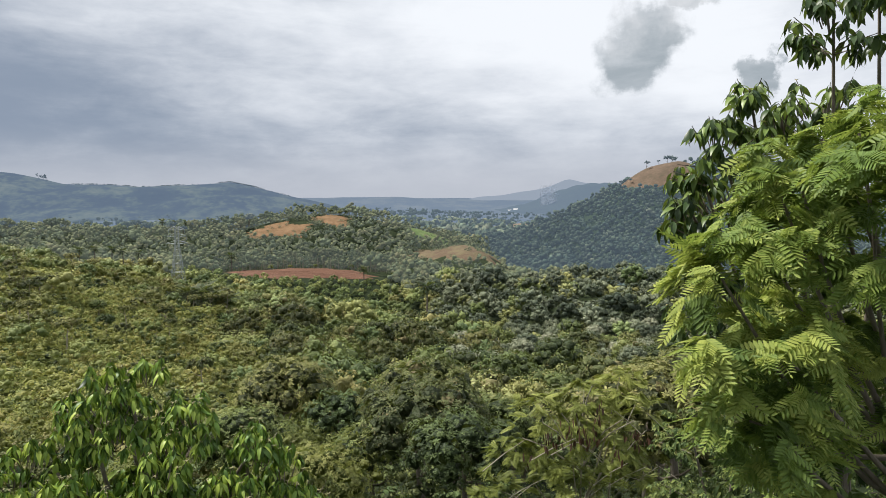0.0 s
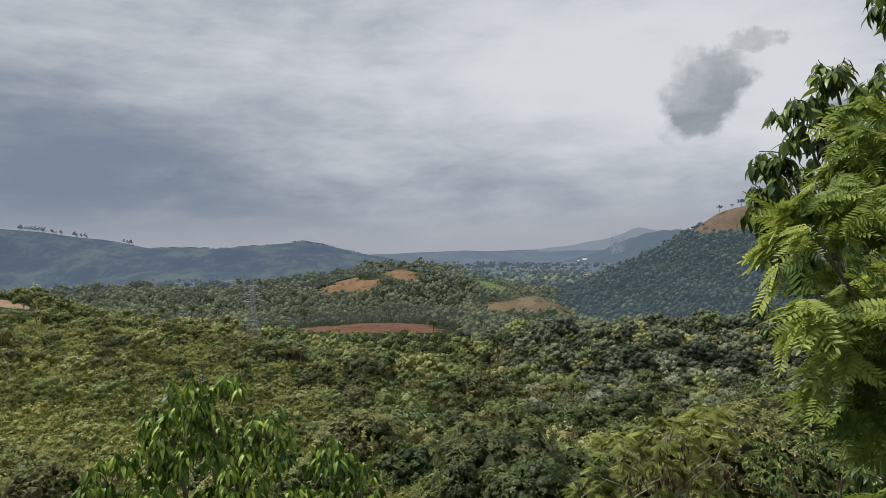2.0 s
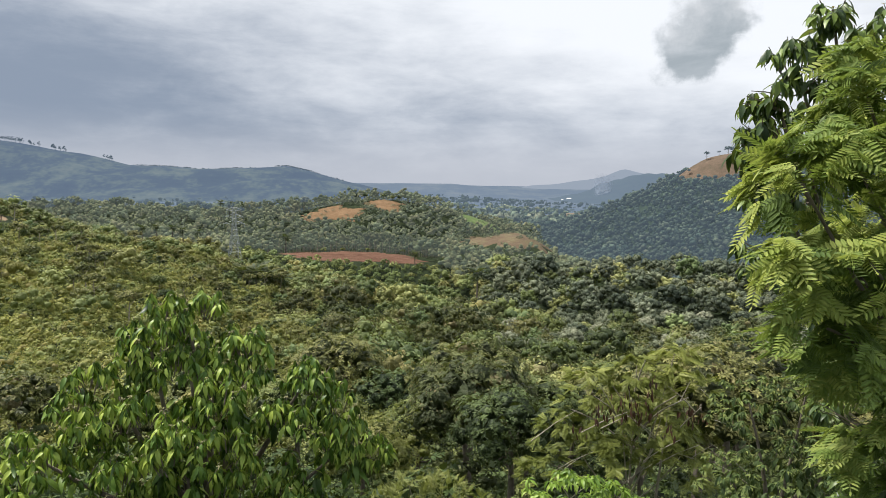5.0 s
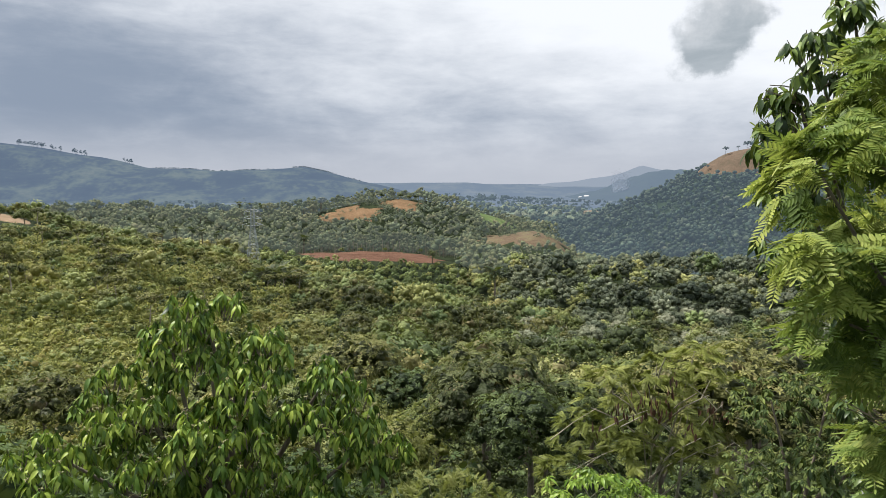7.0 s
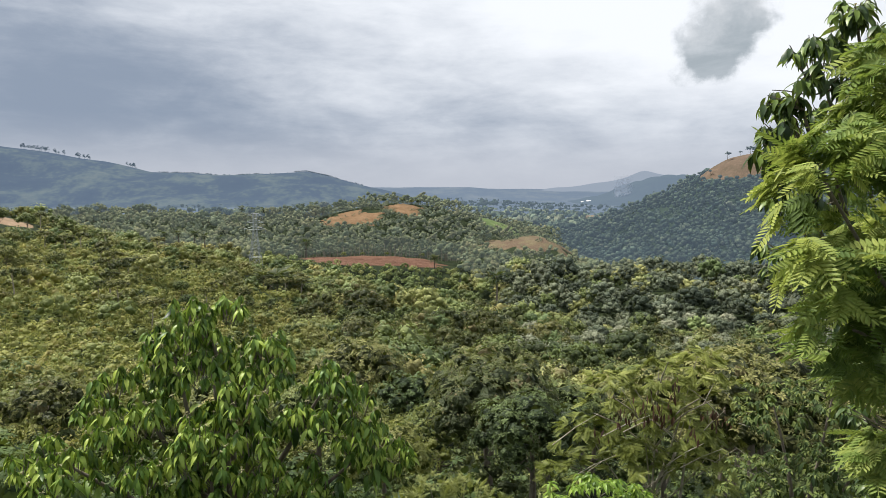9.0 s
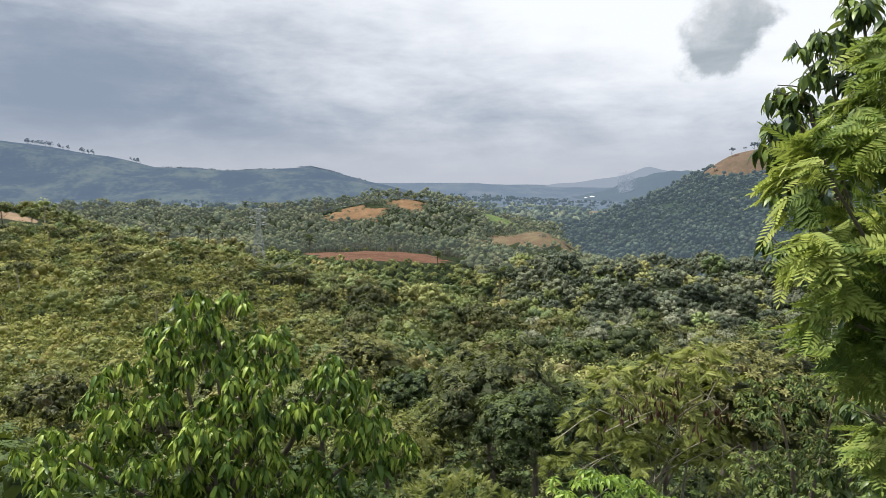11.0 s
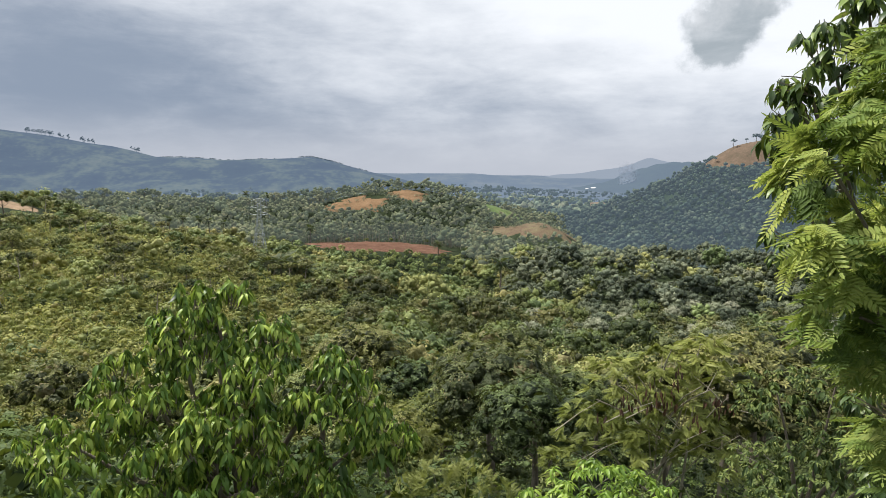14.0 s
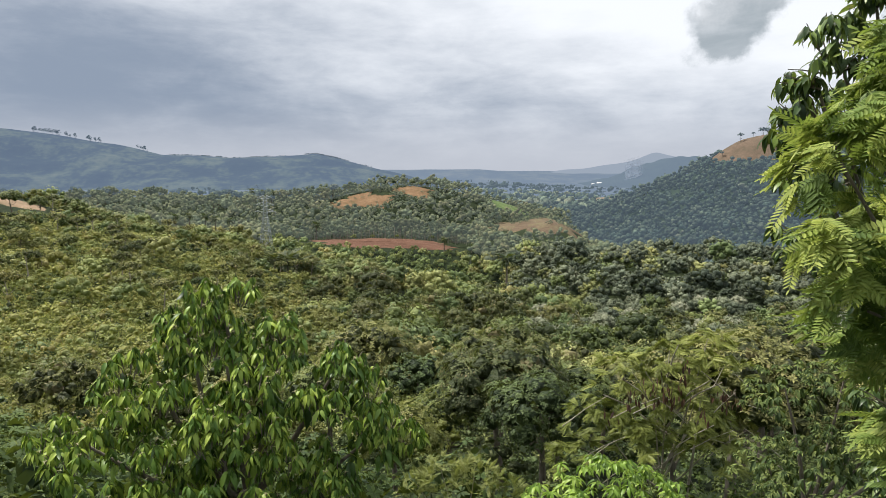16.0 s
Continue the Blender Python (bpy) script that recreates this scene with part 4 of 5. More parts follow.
POD_TREE_LEAF = leaf_material("pod_tree_leaf", (0.07, 0.092, 0.024), (0.2, 0.23, 0.052), (0.42, 0.44, 0.12), 0.5, 0.34, hues=0.0, apart=0.1)
BUSH_LEAF = leaf_material("bush_leaf", (0.09, 0.17, 0.03), (0.25, 0.39, 0.062), (0.46, 0.58, 0.11), 0.4, 0.45, hues=0.0, apart=0.1)
POD = leaf_material("dry_pod", (0.035, 0.018, 0.012), (0.06, 0.03, 0.02), (0.12, 0.07, 0.045), 0.6, 0.05)
PETAL = leaf_material("lilac_petal", (0.35, 0.28, 0.50), (0.50, 0.42, 0.65), (0.65, 0.58, 0.75), 0.6, 0.3)


def piece(name, me, parent, at, a, b, size):
    """One leaf as an object of its own on a shared mesh."""
    a = Vector(a).normalized()
    c = a.cross(Vector(b)).normalized()
    m = Matrix((a, c.cross(a), c)).transposed().to_4x4()
    m.translation = at
    ob = new(name, me)
    ob.parent = parent
    ob.matrix_local = m @ Matrix.Diagonal((size, size, size, 1))


def leaf_mesh(shape, mat, name="leaf"):
    s = Soup()
    s.add(*shape)
    return s.mesh(name, mat, True)


def front(p, count):
    """The shoots that stand nearest to the viewer's side, as a set of their numbers."""
    return set(np.argsort(p[:, 1] - 0.25 * p[:, 2])[:count].tolist())


def whorls(r, soup, young, tips, outs, tint, leaves, length, shape, hang, buds=0.5, single=None, twigs=None):
    """Shoots that end in a whorl of hanging leaves, some with a pale bud."""
    for i in range(len(tips)):
        if twigs is not None:
            twigs.tube([tips[i] - outs[i] * length * 2.2, tips[i] - outs[i] * length * 0.8 + UP * 0.01, tips[i]], [0.008, 0.006, 0.004], 3)
        n = r.integers(leaves - 3, leaves + 4)
        a = np.arange(n) * 2.4 + r.uniform(0, 6.3)
        rad = np.stack([np.cos(a), np.sin(a), 0 * a], -1)
        h = np.clip(hang + r.normal(0, 0.16, n) - np.linspace(0.6, 0, n), -0.2, 1.05)[:, None]
        ax = unit(rad * (1.12 - h) + outs[i] * (1, 1, 0) * 0.25 - UP * h * 1.2)
        b = np.cross(UP, ax) + r.normal(scale=0.22, size=(n, 3))
        at = tips[i] - outs[i] * np.linspace(0.0, 0.16, n)[::-1, None] * length * 4 + ax * length * 0.12
        sizes = length * r.uniform(0.65, 1.2, n)
        if single and i in single[0]:
            for k in range(n):
                piece("leaf", single[1], single[2], at[k], ax[k], b[k], float(sizes[k]))
            continue
        # tint falls from light young leaves on top downwards, painting some shade below
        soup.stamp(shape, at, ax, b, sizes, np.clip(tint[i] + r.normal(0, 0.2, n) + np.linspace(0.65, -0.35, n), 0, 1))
        if young is not None and r.uniform() < buds:
            k = 5
            a = r.uniform(0, 6.3, k)
            ax = unit(np.stack([np.cos(a), np.sin(a), r.uniform(0.4, 1.6, k)], -1))
            young.stamp(shape, np.tile(tips[i], (k, 1)), ax, np.cross(UP, ax), length * r.uniform(0.18, 0.32, k))


def limb_to(r, a, b, girth, sag=0.1, sides=6):
    s = Soup()
    k = np.linspace(0, 1, 6)[:, None]
    a, b = np.asarray(a, float), np.asarray(b, float)
    s.tube(a + (b - a) * k + np.sin(k * 3.14) * (UP * -sag * np.linalg.norm(b - a) + r.normal(scale=0.05, size=3)), girth * (1.05 - 0.75 * k[:, 0]), sides)
    return s


def lobed_tree(name, root, fork, lobes, bark, girth, label, category="tree"):
    """The empty, the trunk up to its fork and a limb to each lobe of the crown. Lobes in the world, parts round the root."""
    r = np.random.default_rng(len(lobes) * 7 + 1)
    base = tagged(new(name), label, category)
    base.location = root
    root = np.asarray(root, float)
    fork = np.asarray(fork, float) - root
    part("trunk", limb_to(r, (0, 0, -0.2), fork, girth, 0.03, 9), bark, base, smooth=True)
    for x, y, z, rad in lobes:
        end = np.array([x, y, z]) - root
        start = fork * r.uniform(0.6, 1.0)
        part("limb", limb_to(r, start, end + UP * rad * 0.3, girth * 0.42, 0.08), bark, base, smooth=True)
    return base


def root_at(x, y):
    return (x, y, float(land(x, y)))


def hanging_tree():
    r = np.random.default_rng(21)
    lobes = np.array([(-2.82, 8.3, -1.72, 0.44), (-3.2, 8.2, -2.15, 0.42), (-2.25, 8.25, -2.1, 0.45), (-3.55, 8.1, -2.72, 0.62), (-2.5, 7.9, -2.75, 0.8),
                      (-1.45, 8.0, -2.62, 0.55), (-4.25, 7.8, -3.45, 0.72), (-1.05, 7.9, -3.4, 0.68), (-2.6, 7.6, -3.6, 0.95), (-3.0, 8.9, -2.6, 0.7), (-3.4, 7.5, -4.2, 0.9), (-1.6, 7.7, -4.2, 0.8), (-2.4, 7.9, -4.7, 0.9), (-3.9, 8.2, -4.7, 0.8), (-1.2, 8.2, -4.8, 0.7), (-2.7, 8.8, -3.9, 0.9)])
    root = root_at(-2.5, 8.4)
    tree = lobed_tree("hanging_leaf_tree", root, (-2.55, 8.3, -4.0), lobes, BARK, 0.13, "broadleaf tree with bright green hanging leaves and pale buds")
    leaves, young, twigs = Soup(), Soup(), Soup()
    clumps = []
    for x, y, z, rad in lobes - np.array([*root, 0]):
        n = int(11 * rad + 2)
        d = unit(r.normal(size=(n * 3, 3)) + (0, -0.25, 0.25))
        d = d[d[:, 2] > -0.3][:n]
        clumps += [(*(np.array([x, y, z]) + k * (rad - 0.1)), r.uniform(0.19, 0.29)) for k in d]
    p, d, tint = scatter_on(np.array(clumps), 190, low=0.0, bury=0.8, r=r)
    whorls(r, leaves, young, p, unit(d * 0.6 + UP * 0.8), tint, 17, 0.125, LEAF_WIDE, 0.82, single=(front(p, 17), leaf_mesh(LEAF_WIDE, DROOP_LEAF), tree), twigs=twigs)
    # inner whorls, tinted down to paint the shade inside the crown
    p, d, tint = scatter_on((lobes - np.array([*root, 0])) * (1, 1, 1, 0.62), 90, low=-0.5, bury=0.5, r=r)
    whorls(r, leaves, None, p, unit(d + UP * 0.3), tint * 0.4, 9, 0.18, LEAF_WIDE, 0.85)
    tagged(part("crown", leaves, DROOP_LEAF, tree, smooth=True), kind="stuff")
    tagged(part("branching", twigs, BARK, tree), kind="stuff")
    tagged(part("young_growth", young, YOUNG_LEAF, tree, "pale pinkish young leaf buds"), kind="stuff")


def dark_tree():
    r = np.random.default_rng(22)
    lobes = np.array([(2.92, 6.0, 0.32, 0.28), (2.96, 6.0, 0.78, 0.24), (3.06, 6.05, -0.12, 0.32), (3.2, 6.1, 0.95, 0.38), (3.3, 6.2, 0.35, 0.5), (3.75, 6.0, 1.15, 0.36),
                      (4.05, 5.75, 1.95, 0.40), (4.5, 5.8, 2.3, 0.45), (3.7, 6.3, 0.2, 0.7), (4.3, 6.2, 1.2, 0.5), (3.5, 6.1, 1.45, 0.22), (3.3, 6.1, -0.6, 0.5), (4.35, 6.3, -1.2, 0.75), (4.55, 6.3, -2.1, 0.75), (4.8, 6.3, -3.0, 0.75)])
    root = root_at(5.3, 6.9)
    tree = lobed_tree("dark_leaf_tree", root, (4.9, 6.7, -0.9), lobes, BARK, 0.09, "tree with dark glossy hanging leaves behind feathery branches")
    leaves, young, twigs = Soup(), Soup(), Soup()
    p, d, tint = scatter_on(lobes - np.array([*root, 0]), 128, low=-0.4, bury=0.75, r=r)
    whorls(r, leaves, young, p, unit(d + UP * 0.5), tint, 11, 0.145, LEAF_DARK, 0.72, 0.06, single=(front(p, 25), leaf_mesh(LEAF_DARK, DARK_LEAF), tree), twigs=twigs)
    # shade within this crown is painted by lowering the inner leaves' tint
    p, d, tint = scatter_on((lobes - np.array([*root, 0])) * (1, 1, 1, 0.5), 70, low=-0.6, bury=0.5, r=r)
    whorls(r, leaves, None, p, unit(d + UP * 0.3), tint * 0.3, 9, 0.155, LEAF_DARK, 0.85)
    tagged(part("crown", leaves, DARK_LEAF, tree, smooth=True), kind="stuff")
    tagged(part("branching", twigs, BARK, tree), kind="stuff")
    tagged(part("young_growth", young, YOUNG_LEAF, tree, "pale young shoots"), kind="stuff")


def fronds_on(r, soup, p, d, tint, shapes, per, length, droop=0.25, single=None, flat=0.35):
    chosen = np.array(sorted(single[0])) if single else None
    for j in range(per):
        ax = unit(d * 0.7 + r.normal(scale=0.75, size=d.shape) - UP * droop)
        b = np.cross(UP, ax) + r.normal(scale=flat, size=d.shape)
        pick = r.integers(0, len(shapes), len(p))
        for i, sh in enumerate(shapes):
            k = pick == i
            if single:
                for q in chosen[k[chosen]]:
                    piece("frond", single[1], single[2], p[q] - d[q] * length * 0.45, ax[q], b[q], length * r.uniform(0.8, 1.15))
                k = k.copy()
                k[chosen] = False
            soup.stamp(sh, p[k] - d[k] * length * 0.45, ax[k], b[k], length * r.uniform(0.7, 1.2, k.sum()), np.clip(tint[k] + r.normal(0, 0.15, k.sum()), 0, 1))


def sprays(r, soup, p, d, tint, shapes, per, length, single=None):
    """Shoots that carry a flat, layered spray of fronds, arching outwards and down."""
    side = unit(d * (1, 1, 0.25) + r.normal(scale=0.25, size=d.shape))
    for j in range(per):
        turn = (j / (per - 1) - 0.5) * 2.5 + r.normal(0, 0.22, len(p))
        c, s = np.cos(turn), np.sin(turn)
        ax = np.stack([side[:, 0] * c - side[:, 1] * s, side[:, 0] * s + side[:, 1] * c, np.clip(side[:, 2], -0.4, 0.5) * 0.6 + r.normal(-0.22, 0.22, len(p))], -1)
        b = np.cross(UP * 0.75 + d * (0.85, 0.85, 0.3) + r.normal(scale=0.35, size=d.shape), ax)
        at = p - unit(ax) * length * 0.35 + UP * r.uniform(-0.05, 0.05, (len(p), 1))
        size = length * r.uniform(0.65, 1.2, len(p))
        pick = r.integers(0, len(shapes), len(p))
        for i, sh in enumerate(shapes):
            k = pick == i
            if single:
                for q in sorted(single[0]):
                    if k[q]:
                        piece("frond", single[1], single[2], at[q], ax[q], b[q], float(size[q]))
                        k[q] = False
            soup.stamp(sh, at[k], ax[k], b[k], size[k], np.clip(tint[k] + r.normal(0, 0.12, k.sum()), 0, 1))


def feathery_tree():
    r = np.random.default_rng(23)
    lobes = np.array([(2.78, 4.5, 0.62, 0.27), (3.2, 4.6, 0.88, 0.22), (2.95, 4.5, 0.62, 0.40), (2.28, 4.2, -0.08, 0.34), (2.6, 4.3, 0.15, 0.42), (2.55, 4.0, -0.5, 0.42), (2.32, 3.9, -0.9, 0.30), (2.75, 4.2, -1.15, 0.34), (2.75, 4.3, -0.7, 0.45), (3.4, 4.5, 0.92, 0.30),
                      (3.3, 4.2, 0.2, 0.7), (3.5, 4.9, -0.7, 0.7), (3.0, 3.6, 0.75, 0.45), (2.1, 3.9, -0.45, 0.2), (3.95, 4.2, 0.65, 0.45),
                      (3.6, 4.8, 0.4, 0.6), (3.75, 4.9, -0.4, 0.65), (3.5, 4.6, -1.3, 0.6), (3.2, 4.4, -1.9, 0.5), (3.4, 4.2, -2.5, 0.5)])
    root = root_at(4.5, 4.7)
    tree = lobed_tree("feathery_tree", root, (4.2, 4.5, -0.9), lobes, BARK, 0.07, "tree with bright green feathery leaves of paired leaflets")
    leaves = Soup()
    local = lobes - np.array([*root, 0])
    p, d, tint = scatter_on(local, 140, low=-0.35, bury=0.75, r=r)
    sprays(r, leaves, p, d, tint + 0.2, FROND, 6, 0.24, single=(front(p, 24), leaf_mesh(FROND[0], FEATHER_LEAF, "frond"), tree))
    # inner fronds at half tint: the crown's inner shade put into colour
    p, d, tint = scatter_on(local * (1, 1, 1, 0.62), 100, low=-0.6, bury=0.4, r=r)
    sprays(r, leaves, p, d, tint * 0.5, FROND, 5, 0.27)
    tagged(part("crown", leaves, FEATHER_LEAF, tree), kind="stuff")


def leafy_bush():
    r = np.random.default_rng(24)
    lobes = np.array([(1.55, 9.6, -4.72, 0.5), (2.2, 9.6, -4.58, 0.55), (2.85, 9.7, -4.75, 0.48), (2.2, 9.2, -5.1, 0.8)])
    root = root_at(2.2, 9.6)
    bush = lobed_tree("leafy_bush", root, (2.2, 9.6, -6.0), lobes, BARK, 0.05, "bright green leafy bush with small lilac flowers", "bush")
    leaves, petals = Soup(), Soup()
    local = lobes - np.array([*root, 0])
    p, d, tint = scatter_on(local, 130, low=-0.3, bury=0.75, r=r)
    whorls(r, leaves, None, p, unit(d + UP * 0.5), tint, 11, 0.125, LEAF_WIDE, 0.35, single=(front(p, 33), leaf_mesh(LEAF_WIDE, BUSH_LEAF), bush))
    tagged(part("leaves", leaves, BUSH_LEAF, bush, smooth=True), kind="stuff")
    q = local[3, :3] + np.array([0.45, -0.55, 0.42]) + r.normal(scale=(0.3, 0.1, 0.06), size=(26, 3))
    ax = unit(r.normal(size=(26, 3)))
    for s in SPRIG6[:1]:
        petals.stamp(s, q, ax, np.cross(ax, UP), 0.07)
    tagged(part("flowers", petals, PETAL, bush, "small lilac flower heads"), kind="stuff")


def slope_tree():
    r = np.random.default_rng(25)
    lobes = np.array([(6.3, 13, -4.4, 0.8), (5.9, 12.8, -5.7, 0.65), (7.4, 13, -4.3, 0.9), (6.6, 12.2, -5.6, 1.0), (8.4, 13.2, -4.0, 0.9), (7.6, 12.4, -5.4, 1.0), (9.0, 12.6, -4.9, 0.9)])
    root = root_at(6.8, 12.9)
    tree = lobed_tree("narrow_leaf_tree", root, (6.7, 12.8, -6.4), lobes, BARK, 0.12, "small tree with narrow drooping green leaves")
    leaves = Soup()
    local = lobes - np.array([*root, 0])
    p, d, tint = scatter_on(local, 105, low=-0.3, bury=0.75, r=r)
    whorls(r, leaves, None, p, unit(d + UP * 0.5), tint, 13, 0.105, LEAF_LONG, 0.5)
    # a lower tint on these inner leaves paints the gaps' shade
    p, d, tint = scatter_on(local * (1, 1, 1, 0.6), 45, low=-0.5, bury=0.4, r=r)
    whorls(r, leaves, None, p, d, tint * 0.4, 8, 0.2, LEAF_LONG, 0.7)
    tagged(part("crown", leaves, SLOPE_LEAF, tree, smooth=True), kind="stuff")


def pod_tree():
    r = np.random.default_rng(26)
    lobes = np.array([(7.4, 20, -5.15, 0.75), (6.3, 20, -5.5, 0.8), (4.9, 20, -5.95, 0.85), (5.7, 19.6, -6.5, 0.9), (4.1, 19.6, -7.1, 0.9), (6.9, 19.5, -7.0, 1.0), (7.9, 20, -6.0, 0.8), (5.4, 19.2, -7.8, 1.0), (3.6, 19.4, -8.2, 0.8), (7.4, 19.2, -8.0, 0.9)])
    root = root_at(6.2, 20)
    tree = lobed_tree("pod_tree", root, (6.2, 20, -8.6), lobes, PALE_BARK, 0.08, "open feathery tree with pale branches and dark seed pods")
    leaves = Soup()
    local = lobes - np.array([*root, 0])
    p, d, tint = scatter_on(local * (1, 1, 0.96, 1), 46, low=-0.1, bury=0.6, r=r)
    sprays(r, leaves, p, d, tint, FINE_FROND, 6, 0.46)
    tagged(part("crown", leaves, POD_TREE_LEAF, tree), kind="stuff")
    pod_mesh = leaf_mesh(leaf_shape(0.30, 0.1, 0.02), POD, "pod")
    for x, z, n, wide, high in ((5.66, -5.85, 70, 0.22, 0.24), (5.22, -5.75, 16, 0.10, 0.10), (4.68, -6.0, 26, 0.20, 0.12), (6.98, -6.0, 16, 0.12, 0.10), (7.32, -6.05, 20, 0.12, 0.14), (4.1, -6.4, 10, 0.10, 0.10), (6.1, -5.0, 6, 0.10, 0.08), (6.6, -6.4, 12, 0.12, 0.10)):
        q = np.array([x, 17.95, z]) - np.array(root) + r.normal(scale=(wide, 0.12, high), size=(n, 3))
        ax = unit(np.tile(-UP, (n, 1)) + r.normal(scale=0.10, size=(n, 3)))
        side = r.normal(size=(n, 3)) * (0.3, 1, 0.3)
        for k in range(n):
            piece("pod", pod_mesh, tree, q[k], ax[k], side[k], 0.2 * r.uniform(0.7, 1.3))
        k = Soup()
        a = np.array([x, 18.6, z + 0.25]) - np.array(root)
        k.tube([a, a * (0.6, 0.6, 1) + UP * -0.5, (0, 0, a[2] - 1.6)], [0.012, 0.02, 0.035], 5)
        part("branch", k, PALE_BARK, tree, smooth=True)
    for i in range(22):
        x, z = r.uniform(3.6, 8.2), r.uniform(-8.2, -5.4)
        a = np.array([x, 18.35 + r.uniform(-0.15, 0.3), z]) - np.array(root)
        b = a + np.array([r.uniform(0.5, 1.3) * r.choice((-1, 1)), 0.35, -r.uniform(0.5, 1.1)])
        k = Soup()
        k.tube([a, (a + b) / 2 + UP * 0.05, b], [0.007, 0.012, 0.016], 4)
        part("branch", k, PALE_BARK, tree, smooth=True)
    k = Soup()
    k.tube([(0.6, -0.4, 1.6), (0.75, -0.5, 3.4), (0.9, -0.5, 5.0)], [0.05, 0.035, 0.015], 5)
    part("bare_branch", k, PALE_BARK, tree, "bare pale upright branch", smooth=True)


def pale_shrub():
    r = np.random.default_rng(27)
    lobes = np.array([(-0.3, 16, -7.3, 0.55), (0.5, 16, -7.45, 0.6), (1.2, 16.2, -7.7, 0.5), (-0.9, 16.3, -7.8, 0.5)])
    root = root_at(0.2, 16.2)
    bush = lobed_tree("pale_shrub", root, (0.2, 16.2, -8.4), lobes, PALE_BARK, 0.05, "pale green wispy shrub with dry stalks", "shrub")
    leaves = Soup()
    local = lobes - np.array([*root, 0])
    p, d, tint = scatter_on(local, 110, low=-0.2, bury=0.6, r=r)
    fronds_on(r, leaves, p, unit(d + UP * 1.2), tint, FINE_FROND, 4, 0.27, -0.2)
    tagged(part("leaves", leaves, BRIGHT_LEAF, bush), kind="stuff")


hanging_tree()
dark_tree()
feathery_tree()
leafy_bush()
slope_tree()
pod_tree()
pale_shrub()

# ---- palms, pylon, lone trees, houses ----


def palm_meshes():
    r = np.random.default_rng(31)
    t = Soup()
    t.tube([(0, 0, -0.3), (0.1, 0, 2.5), (0.15, 0.1, 5.0), (0.1, 0.1, 7.0)], [0.32, 0.25, 0.22, 0.2], 8)
    c = Soup()
    a = np.arange(22) * 2.4
    up = np.linspace(1.1, -0.5, 22)
    ax = np.stack([np.cos(a), np.sin(a), up], -1)
    sh = frond_shape(16, 0.24, 0.42, 0.20)
    c.stamp(sh, np.tile([0.1, 0.1, 7.0], (22, 1)), ax, np.cross(UP, ax), 4.0 * r.uniform(0.8, 1.1, 22))
    return c.mesh("crown", PALM_LEAF), t.mesh("trunk", BARK, True)


PALM = palm_meshes()
for x, y, top, s in ((-57, 238, -30.5, 1.5), (-53, 236, -31.5, 1.4), (-62, 241, -31.0, 1.4), (-49, 240, -33.5, 1.2), (20, 258, -33.0, 1.3), (-4.5, 370, -37.5, 1.0), (10, 372, -41.0, 0.8), (-130, 326, -22.0, 0.8), (-124, 327, -21.5, 0.8),
                     (-117, 328, -22.0, 0.9), (-112, 328, -23.0, 0.9), (-106, 330, -24.0, 0.8), (-78, 396, -31.5, 1.3), (-150, 585, -19.0, 1.2), (-160, 590, -19.0, 1.1), (-140, 588, -19.5, 1.0), (-170, 592, -18.0, 1.2), (-62, 626, -8.5, 1.0)):
    plant("palm_tree", PALM, x, y, (x * 37) % 360, s, "palm tree with arching dark fronds above the woods", group="palms in the woods", z=top - 7.0 * s)


def strut(s, a, b, w):
    s.tube([a, b], [w, w], 4)


def pylon(x, y, tall):
    base = tagged(new("power_pylon"), "grey steel lattice power pylon rising from the woods", "pylon")
    base.location = root_at(x, y)
    m, t, p = material("galvanised_steel")
    n = noise_tex(t, None, 0.8, 3.0)
    put(t, mix(t, n, (0.24, 0.27, 0.27), (0.36, 0.39, 0.385)), p.inputs["Base Color"])
    p.inputs["Metallic"].default_value, p.inputs["Roughness"].default_value = 0.3, 0.5
    half = lambda z: 3.2 + (0.75 - 3.2) * min(1, z / (tall * 0.72))
    zs = [tall * f for f in (0, 0.17, 0.32, 0.45, 0.56, 0.65, 0.73, 0.81, 0.9, 0.97)]
    for sx, sy in ((1, 1), (1, -1), (-1, 1), (-1, -1)):
        s = Soup()
        s.tube([(sx * half(z), sy * half(z), z) for z in zs], [0.10] * len(zs), 4)
        part("leg", s, m, base)
    for k in range(4):
        s = Soup()
        for i, (a, b) in enumerate(zip(zs, zs[1:])):
            c = [(1, 1), (1, -1), (-1, -1), (-1, 1)]
            (ax, ay), (bx, by) = c[k], c[(k + 1) % 4]
            strut(s, (ax * half(a), ay * half(a), a), (bx * half(b), by * half(b), b), 0.06)
            strut(s, (bx * half(a), by * half(a), a), (ax * half(b), ay * half(b), b), 0.06)
            strut(s, (ax * half(b), ay * half(b), b), (bx * half(b), by * half(b), b), 0.06)
        part("bracing", s, m, base)
    for f, reach in ((0.73, 4.6), (0.83, 4.0), (0.93, 3.4)):
        for side in (-1, 1):
            s = Soup()
            z = tall * f
            for yy in (-0.7, 0.7):
                strut(s, (side * 0.7, yy, z), (side * reach, 0, z + 0.3), 0.09)
                strut(s, (side * 0.7, yy, z + 1.5), (side * reach, 0, z + 0.3), 0.09)
            strut(s, (side * reach, 0, z + 0.3), (side * reach, 0, z - 1.3), 0.10)
            part("cross_arm", s, m, base)


pylon(-84, 312, 30.0)


